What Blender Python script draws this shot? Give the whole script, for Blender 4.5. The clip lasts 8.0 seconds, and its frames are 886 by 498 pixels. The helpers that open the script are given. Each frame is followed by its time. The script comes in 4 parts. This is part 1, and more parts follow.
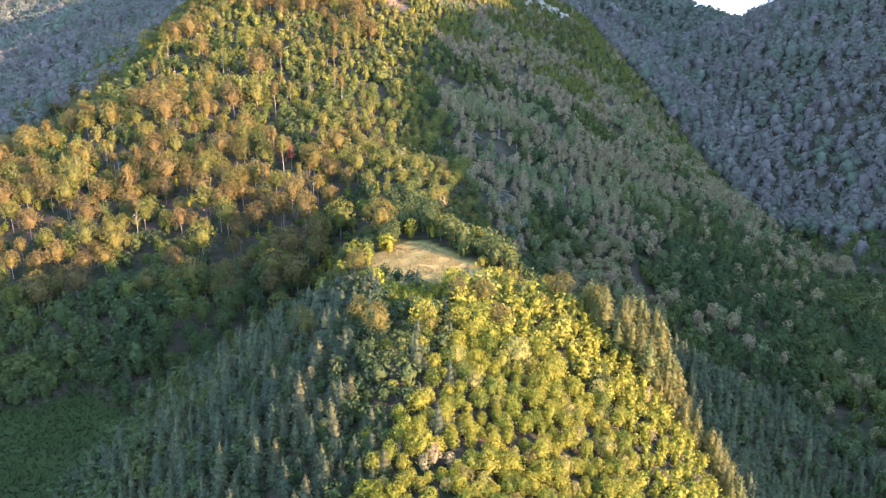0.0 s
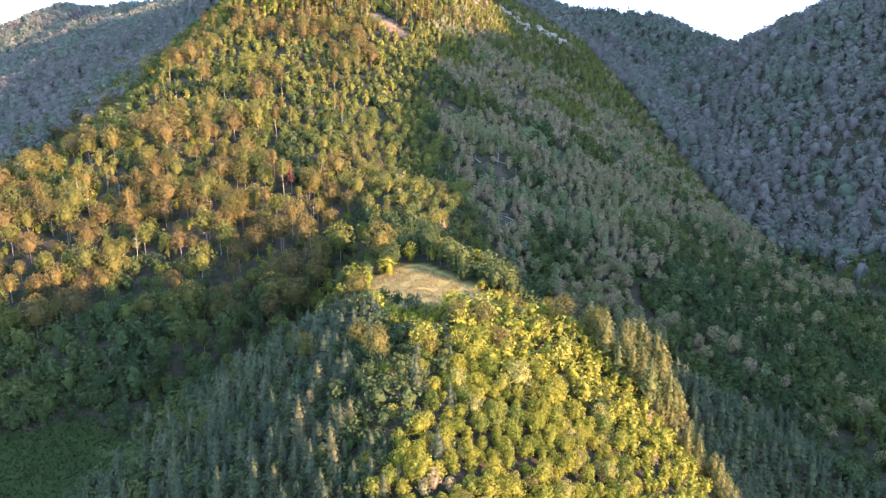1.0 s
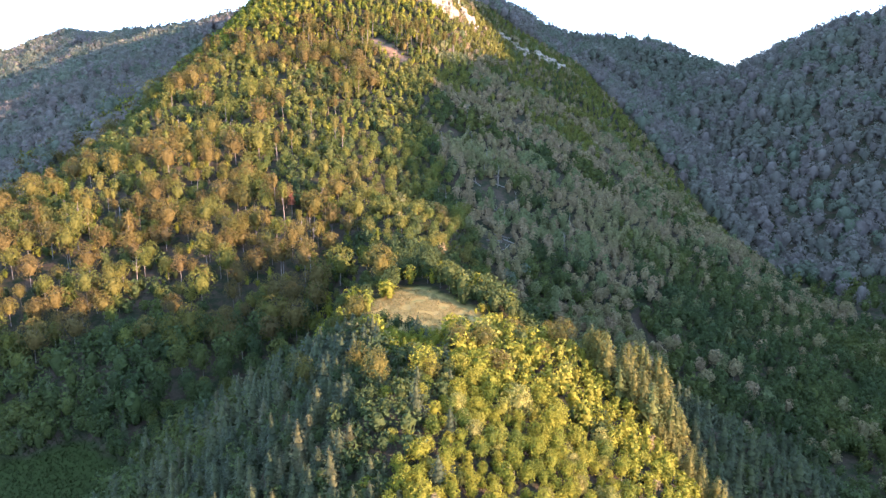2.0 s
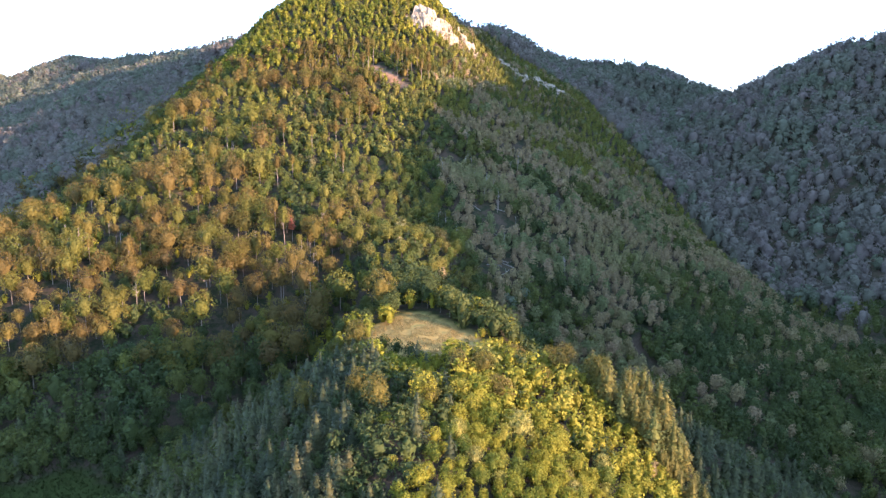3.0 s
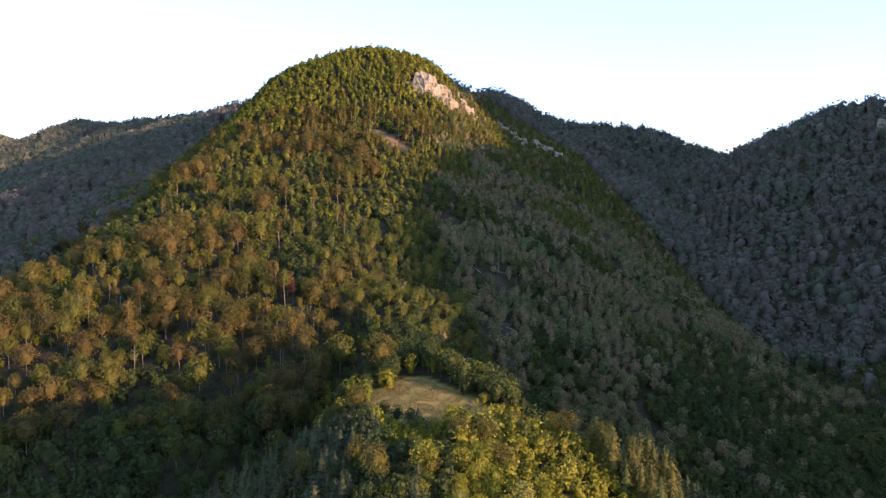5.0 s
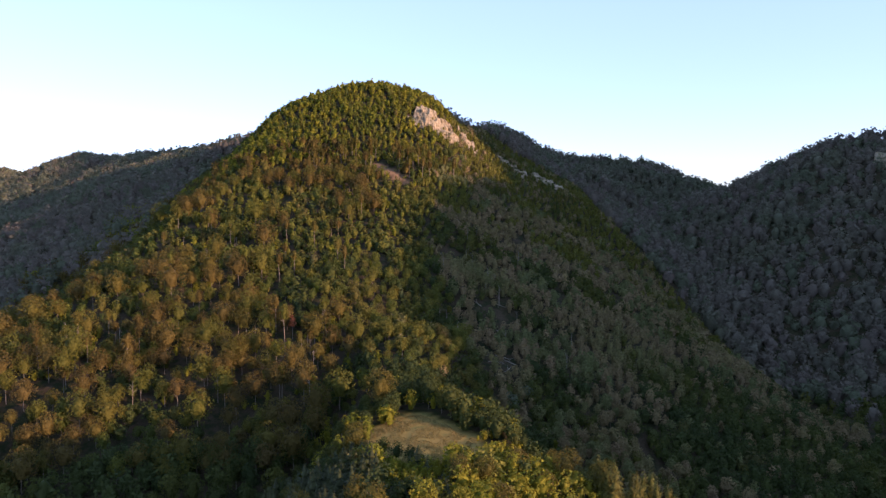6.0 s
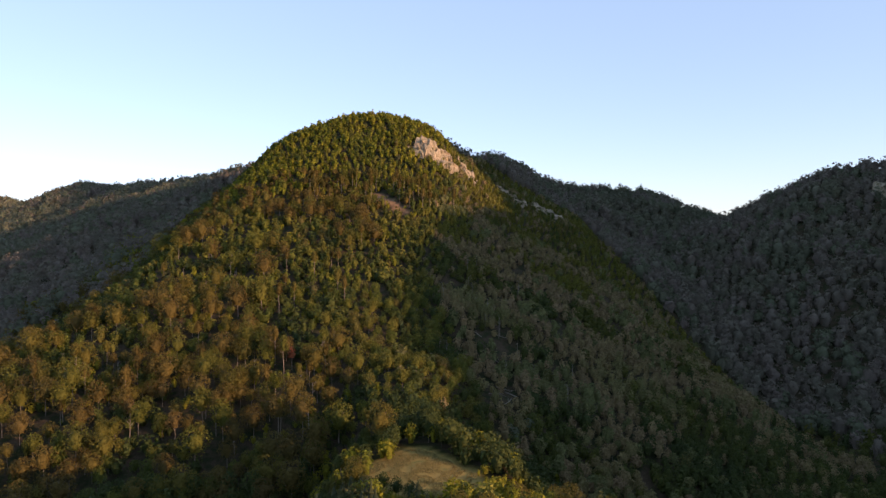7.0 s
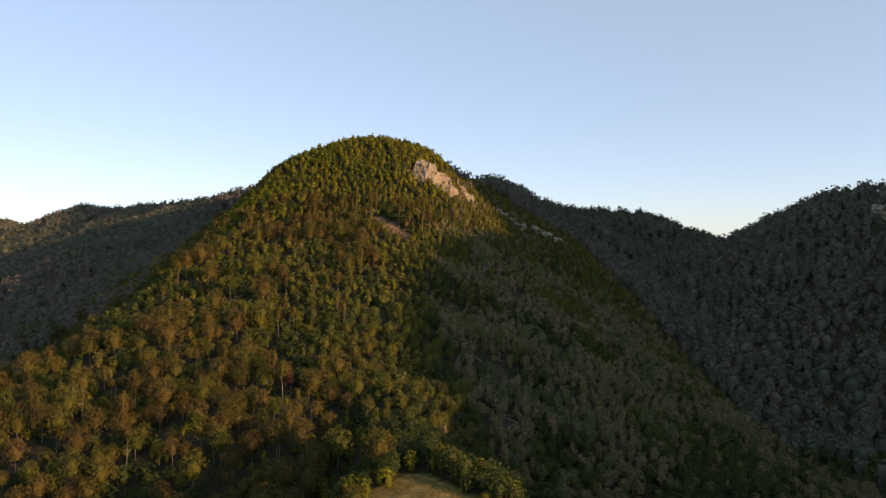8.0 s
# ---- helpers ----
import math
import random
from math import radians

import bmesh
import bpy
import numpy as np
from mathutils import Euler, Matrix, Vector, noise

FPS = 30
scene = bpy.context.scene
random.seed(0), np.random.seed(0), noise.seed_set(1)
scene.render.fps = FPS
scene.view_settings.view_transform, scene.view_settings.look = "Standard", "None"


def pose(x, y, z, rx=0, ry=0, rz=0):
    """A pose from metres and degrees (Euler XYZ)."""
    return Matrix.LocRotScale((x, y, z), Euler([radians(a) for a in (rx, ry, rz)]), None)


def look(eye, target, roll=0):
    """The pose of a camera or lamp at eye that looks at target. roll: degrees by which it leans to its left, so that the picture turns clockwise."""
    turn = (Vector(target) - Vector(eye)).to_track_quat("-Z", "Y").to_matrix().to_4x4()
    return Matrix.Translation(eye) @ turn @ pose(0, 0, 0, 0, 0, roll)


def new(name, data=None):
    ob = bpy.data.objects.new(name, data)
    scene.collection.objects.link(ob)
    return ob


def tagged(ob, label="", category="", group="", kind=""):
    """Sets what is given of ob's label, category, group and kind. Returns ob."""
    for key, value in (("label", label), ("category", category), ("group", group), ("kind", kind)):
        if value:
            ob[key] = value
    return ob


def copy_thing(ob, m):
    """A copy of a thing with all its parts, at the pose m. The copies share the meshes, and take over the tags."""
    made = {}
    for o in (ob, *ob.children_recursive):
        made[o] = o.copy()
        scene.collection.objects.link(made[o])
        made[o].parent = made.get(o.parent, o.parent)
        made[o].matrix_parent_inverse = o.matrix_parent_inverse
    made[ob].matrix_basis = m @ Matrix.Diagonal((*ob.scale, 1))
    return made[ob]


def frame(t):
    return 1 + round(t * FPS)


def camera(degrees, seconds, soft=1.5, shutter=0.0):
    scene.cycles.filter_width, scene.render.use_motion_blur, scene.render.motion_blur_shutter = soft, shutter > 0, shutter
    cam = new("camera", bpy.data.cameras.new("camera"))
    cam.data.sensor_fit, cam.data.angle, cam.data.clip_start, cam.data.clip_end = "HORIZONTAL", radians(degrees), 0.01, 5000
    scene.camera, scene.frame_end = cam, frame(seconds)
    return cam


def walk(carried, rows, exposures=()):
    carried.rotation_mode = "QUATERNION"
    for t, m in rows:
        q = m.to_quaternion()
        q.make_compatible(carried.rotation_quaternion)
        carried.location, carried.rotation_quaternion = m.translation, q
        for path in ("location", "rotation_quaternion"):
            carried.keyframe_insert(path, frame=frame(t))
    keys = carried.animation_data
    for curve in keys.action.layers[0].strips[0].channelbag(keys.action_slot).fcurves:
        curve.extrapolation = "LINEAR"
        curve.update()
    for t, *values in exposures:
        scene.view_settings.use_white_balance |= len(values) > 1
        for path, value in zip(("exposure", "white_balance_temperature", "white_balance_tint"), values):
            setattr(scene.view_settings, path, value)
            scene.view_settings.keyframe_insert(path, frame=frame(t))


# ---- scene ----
cam = camera(64.66, 8.0, soft=1.4)
PATH = [
    (0, 0, 0, 120, 72.6, -0, 0),
    (0.5, -0.018, 0.004, 119.928, 73.554, 0.019, -0.028),
    (1, -0.024, 0.021, 119.879, 74.512, 0.044, -0.039),
    (1.5, -0.019, 0.014, 119.851, 75.473, 0.055, -0.043),
    (3, -0.011, -0.014, 119.942, 78.41, 0.117, -0.045),
    (3.5, -0.033, -0.019, 120.107, 79.53, 0.128, -0.044),
    (4, -0.061, -0.03, 120.395, 80.733, 0.149, -0.039),
    (4.5, -0.068, -0.035, 120.813, 81.999, 0.191, -0.039),
    (6, -0.023, -0.062, 122.442, 85.852, 0.239, 0.007),
    (6.5, -0.006, -0.045, 123.007, 87.116, 0.281, 0.001),
    (7, 0.01, -0.009, 123.571, 88.179, 0.28, 0.016),
    (7.5, 0.018, 0.064, 124.134, 89.09, 0.332, 0.002),
    (8, 0.034, 0.165, 124.708, 89.963, 0.343, -0.003),
]
EXPOSURES = [(0.0, 3.95, 5450, 49), (1.5, 3.8, 5470, 48), (3.5, 3.22, 5600, 48), (4.5, 2.6, 5750, 48), (6.0, 1.88, 5950, 52), (7.0, 1.6, 6450, 47), (8.0, 1.38, 6980, 43)]
walk(cam, [(t, pose(x, y, z, rx, ry, rz)) for t, x, y, z, rx, ry, rz in PATH], EXPOSURES)

# ---- sky, sun ----
SUN_AZ, SUN_EL = 58.0, 9.2          # degrees: from straight behind the first view towards its right; above the horizon
TAN_EL = math.tan(radians(SUN_EL))
to_sun = Vector((math.sin(radians(SUN_AZ)), -math.cos(radians(SUN_AZ)), TAN_EL)).normalized()

world = bpy.data.worlds.new("evening_sky")
scene.world = world
world.use_nodes = True
wn = world.node_tree
wn.nodes.clear()
sky = wn.nodes.new("ShaderNodeTexSky")
sky.sky_type = "NISHITA"
sky.sun_disc = False
sky.sun_elevation = radians(SUN_EL)
sky.sun_rotation = math.atan2(to_sun.x, to_sun.y)
sky.altitude = 500
sky.air_density, sky.dust_density, sky.ozone_density = 0.8, 0.5, 2.0
background = wn.nodes.new("ShaderNodeBackground")
background.inputs["Strength"].default_value = 0.142
world_out = wn.nodes.new("ShaderNodeOutputWorld")
haze = wn.nodes.new("ShaderNodeMix")          # thin even evening haze over the clear sky
haze.data_type = "RGBA"
haze.inputs[0].default_value = 0.6
haze.inputs[7].default_value = (0.98, 1.7, 1.6, 1)
wn.links.new(sky.outputs["Color"], haze.inputs[6])
wn.links.new(haze.outputs[2], background.inputs["Color"])
wn.links.new(background.outputs["Background"], world_out.inputs["Surface"])

sun_data = bpy.data.lights.new("sun", "SUN")
sun_data.energy, sun_data.angle, sun_data.color = 2.6, radians(0.6), (1.0, 0.7, 0.34)
sun_lamp = new("sun", sun_data)
sun_lamp.matrix_world = look((600, -400, 500), Vector((600, -400, 500)) - to_sun)


# ---- materials ----
def material(name, rough=0.85, spec=0.2):
    m = bpy.data.materials.new(name)
    m.use_nodes = True
    b = m.node_tree.nodes["Principled BSDF"]
    b.inputs["Roughness"].default_value = rough
    b.inputs["Specular IOR Level"].default_value = spec
    return m, m.node_tree, b


def add(nt, kind, **values):
    n = nt.nodes.new(kind)
    for k, v in values.items():
        n.inputs[k].default_value = v
    return n


def ramp(nt, source, stops):
    n = nt.nodes.new("ShaderNodeValToRGB")
    while len(n.color_ramp.elements) < len(stops):
        n.color_ramp.elements.new(0.5)
    for e, (at, c) in zip(n.color_ramp.elements, stops):
        e.position, e.color = at, (*c, 1)
    nt.links.new(source, n.inputs[0])
    return n.outputs[0]


def mix(nt, factor, a, b):
    n = nt.nodes.new("ShaderNodeMix")
    n.data_type = "RGBA"
    for sock, val in ((n.inputs[0], factor), (n.inputs[6], a), (n.inputs[7], b)):
        if isinstance(val, (int, float)):
            sock.default_value = val
        elif isinstance(val, tuple):
            sock.default_value = (*val, 1)
        else:
            nt.links.new(val, sock)
    return n.outputs[2]


def noise_out(nt, scale, detail=4, rough=0.6):
    geo = nt.nodes.new("ShaderNodeNewGeometry")
    n = add(nt, "ShaderNodeTexNoise", Scale=scale, Detail=detail, Roughness=rough)
    nt.links.new(geo.outputs["Position"], n.inputs["Vector"])
    return n.outputs["Fac"]


def foliage(name, stops, glow=0.3, even=0.0):
    """Leaves: one hue a tree, from the tree's own tint, and a little change from leaf to leaf."""
    m, nt, b = material(name, 0.75, 0.18)
    attr = nt.nodes.new("ShaderNodeAttribute")
    attr.attribute_name = "tint"
    info = nt.nodes.new("ShaderNodeObjectInfo")
    tree = add(nt, "ShaderNodeMath")
    tree.operation = "ADD"
    nt.links.new(attr.outputs["Fac"], tree.inputs[0])
    nt.links.new(info.outputs["Random"], tree.inputs[1])
    wrap = nt.nodes.new("ShaderNodeMath")
    wrap.operation = "FRACT"
    nt.links.new(tree.outputs[0], wrap.inputs[0])
    hue = ramp(nt, wrap.outputs[0], stops)
    geo = nt.nodes.new("ShaderNodeNewGeometry")
    calm = 0.6 * even
    leaf = ramp(nt, geo.outputs["Random Per Island"], [(0.0, (0.72 + 0.28 * calm, 0.74 + 0.26 * calm, 0.72 + 0.28 * calm)), (0.6, (1, 1, 1)), (1.0, (1.25 - 0.25 * calm, 1.22 - 0.22 * calm, 1.1))])
    mul = nt.nodes.new("ShaderNodeMix")
    mul.data_type, mul.blend_type = "RGBA", "MULTIPLY"
    mul.inputs[0].default_value = 1
    nt.links.new(hue, mul.inputs[6])
    nt.links.new(leaf, mul.inputs[7])
    speckle = nt.nodes.new("ShaderNodeMix")
    speckle.data_type, speckle.blend_type = "RGBA", "MULTIPLY"
    speckle.inputs[0].default_value = 1 - 0.5 * even
    nt.links.new(mul.outputs[2], speckle.inputs[6])
    nt.links.new(ramp(nt, noise_out(nt, 0.9, 5, 0.75), [(0.34, (0.76, 0.78, 0.76)), (0.52, (1, 1, 1)), (0.7, (1.16, 1.15, 1.12))]), speckle.inputs[7])
    mul = speckle
    nt.links.new(mul.outputs[2], b.inputs["Base Color"])
    through_leaf = nt.nodes.new("ShaderNodeBsdfTranslucent")
    nt.links.new(mul.outputs[2], through_leaf.inputs["Color"])
    both = nt.nodes.new("ShaderNodeMixShader")
    both.inputs[0].default_value = glow
    nt.links.new(b.outputs[0], both.inputs[1])
    nt.links.new(through_leaf.outputs[0], both.inputs[2])
    nt.links.new(both.outputs[0], nt.nodes["Material Output"].inputs["Surface"])
    return m


LEAF_YOUNG = foliage("young_leaf", [(0.0, (0.083, 0.105, 0.011)), (0.2, (0.123, 0.139, 0.01)), (0.5, (0.165, 0.163, 0.011)), (0.75, (0.185, 0.176, 0.014)), (0.84, (0.18, 0.174, 0.018)), (0.93, (0.2, 0.19, 0.046)), (0.97, (0.154, 0.127, 0.028)), (1.0, (0.077, 0.105, 0.011))])
LEAF_FRESH = foliage("fresh_leaf", [(0.0, (0.06, 0.083, 0.017)), (0.3, (0.088, 0.106, 0.017)), (0.6, (0.112, 0.12, 0.018)), (0.9, (0.124, 0.118, 0.022)), (1.0, (0.095, 0.084, 0.026))])
LEAF_GREEN = foliage("green_leaf", [(0.0, (0.033, 0.053, 0.016)), (0.45, (0.05, 0.068, 0.016)), (0.75, (0.072, 0.083, 0.016)), (0.92, (0.089, 0.092, 0.018)), (1.0, (0.068, 0.068, 0.033))])
LEAF_TAN = foliage("tan_leaf", [(0.0, (0.081, 0.06, 0.015)), (0.35, (0.106, 0.081, 0.019)), (0.6, (0.1, 0.087, 0.015)), (0.85, (0.085, 0.093, 0.013)), (1.0, (0.106, 0.075, 0.024))])
LEAF_SILVER = foliage("silver_leaf", [(0.0, (0.1, 0.135, 0.088)), (1.0, (0.13, 0.16, 0.11))])
LEAF_DULL = foliage("dull_leaf", [(0.0, (0.207, 0.153, 0.084)), (0.35, (0.193, 0.158, 0.072)), (0.65, (0.149, 0.149, 0.058)), (1.0, (0.108, 0.131, 0.049))], 0.3, 0.5)
LEAF_GOLD = foliage("gold_leaf", [(0.0, (0.082, 0.079, 0.014)), (0.5, (0.104, 0.089, 0.015)), (1.0, (0.114, 0.091, 0.021))])
NEEDLE = foliage("needle", [(0.0, (0.032, 0.042, 0.018)), (0.5, (0.044, 0.054, 0.022)), (0.85, (0.058, 0.064, 0.023)), (1.0, (0.07, 0.061, 0.025))], 0.15)
# far trees: distance haze mixed into the leaf colour, lighter, greyer and more even
LEAF_HAZED = foliage("hazed_leaf", [(0.0, (0.094, 0.113, 0.068)), (0.35, (0.111, 0.118, 0.078)), (0.65, (0.128, 0.118, 0.089)), (1.0, (0.143, 0.118, 0.098))], 0.3, 0.8)
NEEDLE_GOLD = foliage("larch_needle", [(0.0, (0.1, 0.093, 0.02)), (0.6, (0.119, 0.106, 0.021)), (1.0, (0.08, 0.093, 0.022))], 0.2)
NEEDLE_RUST = foliage("rust_needle", [(0.0, (0.3, 0.085, 0.03)), (1.0, (0.36, 0.11, 0.05))], 0.15)


def bark_material(name, dark, light):
    m, nt, b = material(name, 0.9, 0.1)
    n = noise_out(nt, 1.6, 5)
    nt.links.new(ramp(nt, n, [(0.3, dark), (0.7, light)]), b.inputs["Base Color"])
    bump = add(nt, "ShaderNodeBump", Strength=0.5, Distance=0.05)
    nt.links.new(noise_out(nt, 6.0), bump.inputs["Height"])
    nt.links.new(bump.outputs[0], b.inputs["Normal"])
    return m


BARK = bark_material("bark", (0.09, 0.075, 0.058), (0.22, 0.19, 0.15))
DEAD_WOOD = bark_material("bleached_wood", (0.14, 0.125, 0.1), (0.27, 0.245, 0.205))


def ground_material():
    """Leaf litter and undergrowth, mown dry grass on the knoll, fresh grass in the valleys, bare earth; by the land cover stored on the sheet."""
    m, nt, b = material("forest_floor", 0.95, 0.05)
    big, mid, fine = noise_out(nt, 0.035, 5), noise_out(nt, 0.22, 5), noise_out(nt, 1.3, 6, 0.7)
    litter = ramp(nt, fine, [(0.3, (0.032, 0.024, 0.016)), (0.6, (0.062, 0.046, 0.03)), (0.8, (0.042, 0.04, 0.018))])
    under = ramp(nt, fine, [(0.3, (0.014, 0.02, 0.009)), (0.7, (0.028, 0.034, 0.015))])
    wood = mix(nt, ramp(nt, mid, [(0.42, (0, 0, 0)), (0.6, (1, 1, 1))]), litter, under)
    lush = ramp(nt, fine, [(0.25, (0.012, 0.019, 0.005)), (0.5, (0.02, 0.03, 0.007)), (0.75, (0.032, 0.036, 0.011))])
    dry = ramp(nt, fine, [(0.25, (0.18, 0.132, 0.04)), (0.5, (0.225, 0.165, 0.052)), (0.8, (0.285, 0.205, 0.075))])
    green_dry = ramp(nt, fine, [(0.2, (0.1, 0.102, 0.03)), (0.7, (0.145, 0.135, 0.045))])
    dry = mix(nt, ramp(nt, mid, [(0.3, (0, 0, 0)), (0.44, (1, 1, 1))]), green_dry, dry)
    earth = ramp(nt, fine, [(0.3, (0.12, 0.074, 0.042)), (0.7, (0.24, 0.15, 0.09))])
    col = wood
    for name, layer in (("lush", lush), ("dry", dry), ("earth", earth)):
        a = nt.nodes.new("ShaderNodeAttribute")
        a.attribute_name = name
        col = mix(nt, a.outputs["Fac"], col, layer)
    nt.links.new(col, b.inputs["Base Color"])
    bump = add(nt, "ShaderNodeBump", Strength=0.8, Distance=0.25)
    nt.links.new(fine, bump.inputs["Height"])
    nt.links.new(bump.outputs[0], b.inputs["Normal"])
    return m


GROUND = ground_material()


def rock_material():
    m, nt, b = material("limestone", 0.9, 0.15)
    big, fine = noise_out(nt, 0.16, 6, 0.7), noise_out(nt, 0.5, 8, 0.75)
    base = ramp(nt, fine, [(0.38, (0.065, 0.05, 0.03)), (0.5, (0.21, 0.165, 0.1)), (0.66, (0.37, 0.3, 0.195))])
    stain = ramp(nt, big, [(0.36, (0.3, 0.22, 0.14)), (0.5, (0.36, 0.33, 0.26)), (0.62, (0.07, 0.085, 0.03))])
    nt.links.new(mix(nt, 0.42, base, stain), b.inputs["Base Color"])
    bump = add(nt, "ShaderNodeBump", Strength=1.0, Distance=0.8)
    nt.links.new(fine, bump.inputs["Height"])
    nt.links.new(bump.outputs[0], b.inputs["Normal"])
    return m


ROCK = rock_material()


# ---- the lie of the land ----
def waves(x, y, size, seed, n=7):
    """Smooth irregular relief between about -1 and 1, with bumps of about that size in metres."""
    r = np.random.RandomState(seed)
    out = 0.0
    for _ in range(n):
        a, ph, k = r.uniform(0, 2 * np.pi), r.uniform(0, 2 * np.pi), 2 * np.pi / (size * r.uniform(0.7, 1.6))
        out = out + np.sin((x * np.cos(a) + y * np.sin(a)) * k + ph)
    return out / n * 1.7


def soft(d, k):
    """0 below 0, d above, rounded over k metres."""
    return k * np.logaddexp(0.0, d / k)


def soft_max(parts, k):
    out = parts[0]
    for p in parts[1:]:
        out = k * np.logaddexp(out / k, p / k)
    return out


def spine(x, y, points, left, right, rounding):
    """A ridge along a line of (x, y, z), falling at the slope `left` or `right` of the way along it."""
    best = np.full(np.broadcast(x, y).shape, -1e4)
    for (x0, y0, z0), (x1, y1, z1) in zip(points, points[1:]):
        dx, dy = x1 - x0, y1 - y0
        length = math.hypot(dx, dy)
        t = np.clip(((x - x0) * dx + (y - y0) * dy) / length ** 2, 0, 1)
        ex, ey = x - x0 - t * dx, y - y0 - t * dy
        side = (dx * ey - dy * ex) / length
        d = np.sqrt(ex * ex + ey * ey + rounding ** 2) - rounding
        best = np.maximum(best, z0 + t * (z1 - z0) - np.where(side > 0, left, right) * d)
    return best


KNOLL = [(56, -10, -14), (30, 40, 14), (6, 80, 43), (-6, 104, 56), (-11, 122, 61), (-12, 145, 59), (-12, 170, 53), (-9, 195, 50.5), (-9, 218, 53), (-14, 234, 49), (-20, 255, 49), (-25, 300, 62)]
LEFT_MOUNTAIN = [(-110, 800, 189), (-272, 950, 197), (-414, 1130, 194), (-598, 1350, 199), (-813, 1600, 219), (-959, 1700, 191), (-1139, 1800, 155), (-1400, 1950, 97)]
SUMMIT_RIDGE = [(0, 690, 192), (36, 780, 195), (68, 880, 204), (104, 980, 202), (125, 1050, 196)]
# unseen hill behind the summit, added to cast shade on the left mountain
SHADE_HILL = [(-90, 740, 220), (-60, 800, 233), (-40, 850, 236)]
BACK_RIDGE = [(125, 1050, 193), (160, 1086, 185), (245, 1090, 175), (310, 1090, 171), (372, 1050, 142), (424, 1040, 119)]
RIGHT_MOUNTAIN = [(424, 1040, 118), (424, 880, 150), (428, 845, 163), (455, 812, 182), (488, 785, 187), (570, 755, 168), (760, 700, 186)]
FAR_MOUNTAIN = [(-3900, 3000, 380), (-2900, 3400, 320), (-2050, 3500, 240), (-1500, 3700, 130)]
# unseen mountain behind and to the right, its crest shaped to keep the evening sun off the ravine and left mountain:
# across the light, and the height of the shade's edge over the middle of the land
SHADE = [(-400, -39), (-200, -19), (0, -4), (70, 15), (110, 30), (160, 54), (260, 90), (315, 126), (386, 160), (451, 182), (519, 192), (570, 190), (634, 226), (664, 335), (700, 362), (740, 384), (800, 420), (830, 440), (930, 496), (1100, 545), (1500, 545)]
FROM = 420.0


def shade_mountain():
    sx, sy = math.sin(radians(SUN_AZ)), math.cos(radians(SUN_AZ))
    return [(FROM * sx + p * sy, p * sx - FROM * sy, z + FROM * TAN_EL) for p, z in SHADE]


SHADE_MOUNTAIN = shade_mountain()


def crest_x(y):
    """Where the great mountain's crest runs."""
    return np.interp(y, [230, 300, 410, 560, 640, 720], [-14, -24, -30, -16, 0, 10])


def left_edge(y):
    return np.interp(y, [200, 300, 370, 452, 520, 600, 690, 760], [-245, -214, -195, -178, -174, -176, -168, -150])


def right_edge(y):
    return np.interp(y, [200, 300, 385, 500, 690, 800], [196, 192, 184, 150, 116, 110])


def mountain(x, y):
    z = 26 + 0.36 * (y - 225) + 0.012 * (x + 60)
    z = z - np.interp(y, [230, 330, 400, 560, 700], [0.24, 0.31, 0.36, 0.5, 1.1]) * soft(x - crest_x(y) - 8, 14)
    z = z - 0.75 * soft(left_edge(y) - x, 14)
    z = z - 0.45 * soft(x - right_edge(y), 12)
    dome = np.clip(1 - (np.abs(x + 60) / np.where(x < -60, 132.0, 86.0)) ** 2.5, 0, 1)
    z = z + 0.36 * soft(y - 565, 14) * dome
    return z - 1.0 * soft(y - 690, 14)


def knoll(x, y):
    """A broad top that breaks off steeply on its left, and on its right a gentle slope down to a shoulder."""
    shoulder = np.interp(y, [0, 40, 98, 130, 158, 175, 205, 240], [84, 70, 53, 46, 41, 34, 14, 0])
    brow = np.interp(y, [40, 90, 115, 137, 160, 190, 240], [20, -14, -23, -35, -33, -26, -26])
    right = np.interp(y, [105, 138, 160, 190], [0.42, 0.33, 0.14, 0.2])
    left = np.interp(y, [60, 100, 122, 140, 165, 190], [0.5, 0.5, 0.46, 0.32, 0.18, 0.45])
    return spine(x, y, KNOLL, left, right, 5) - 0.5 * soft(x - shoulder, 4) - np.interp(y, [125, 150], [0.32, 0.5]) * soft(brow - x, 5)


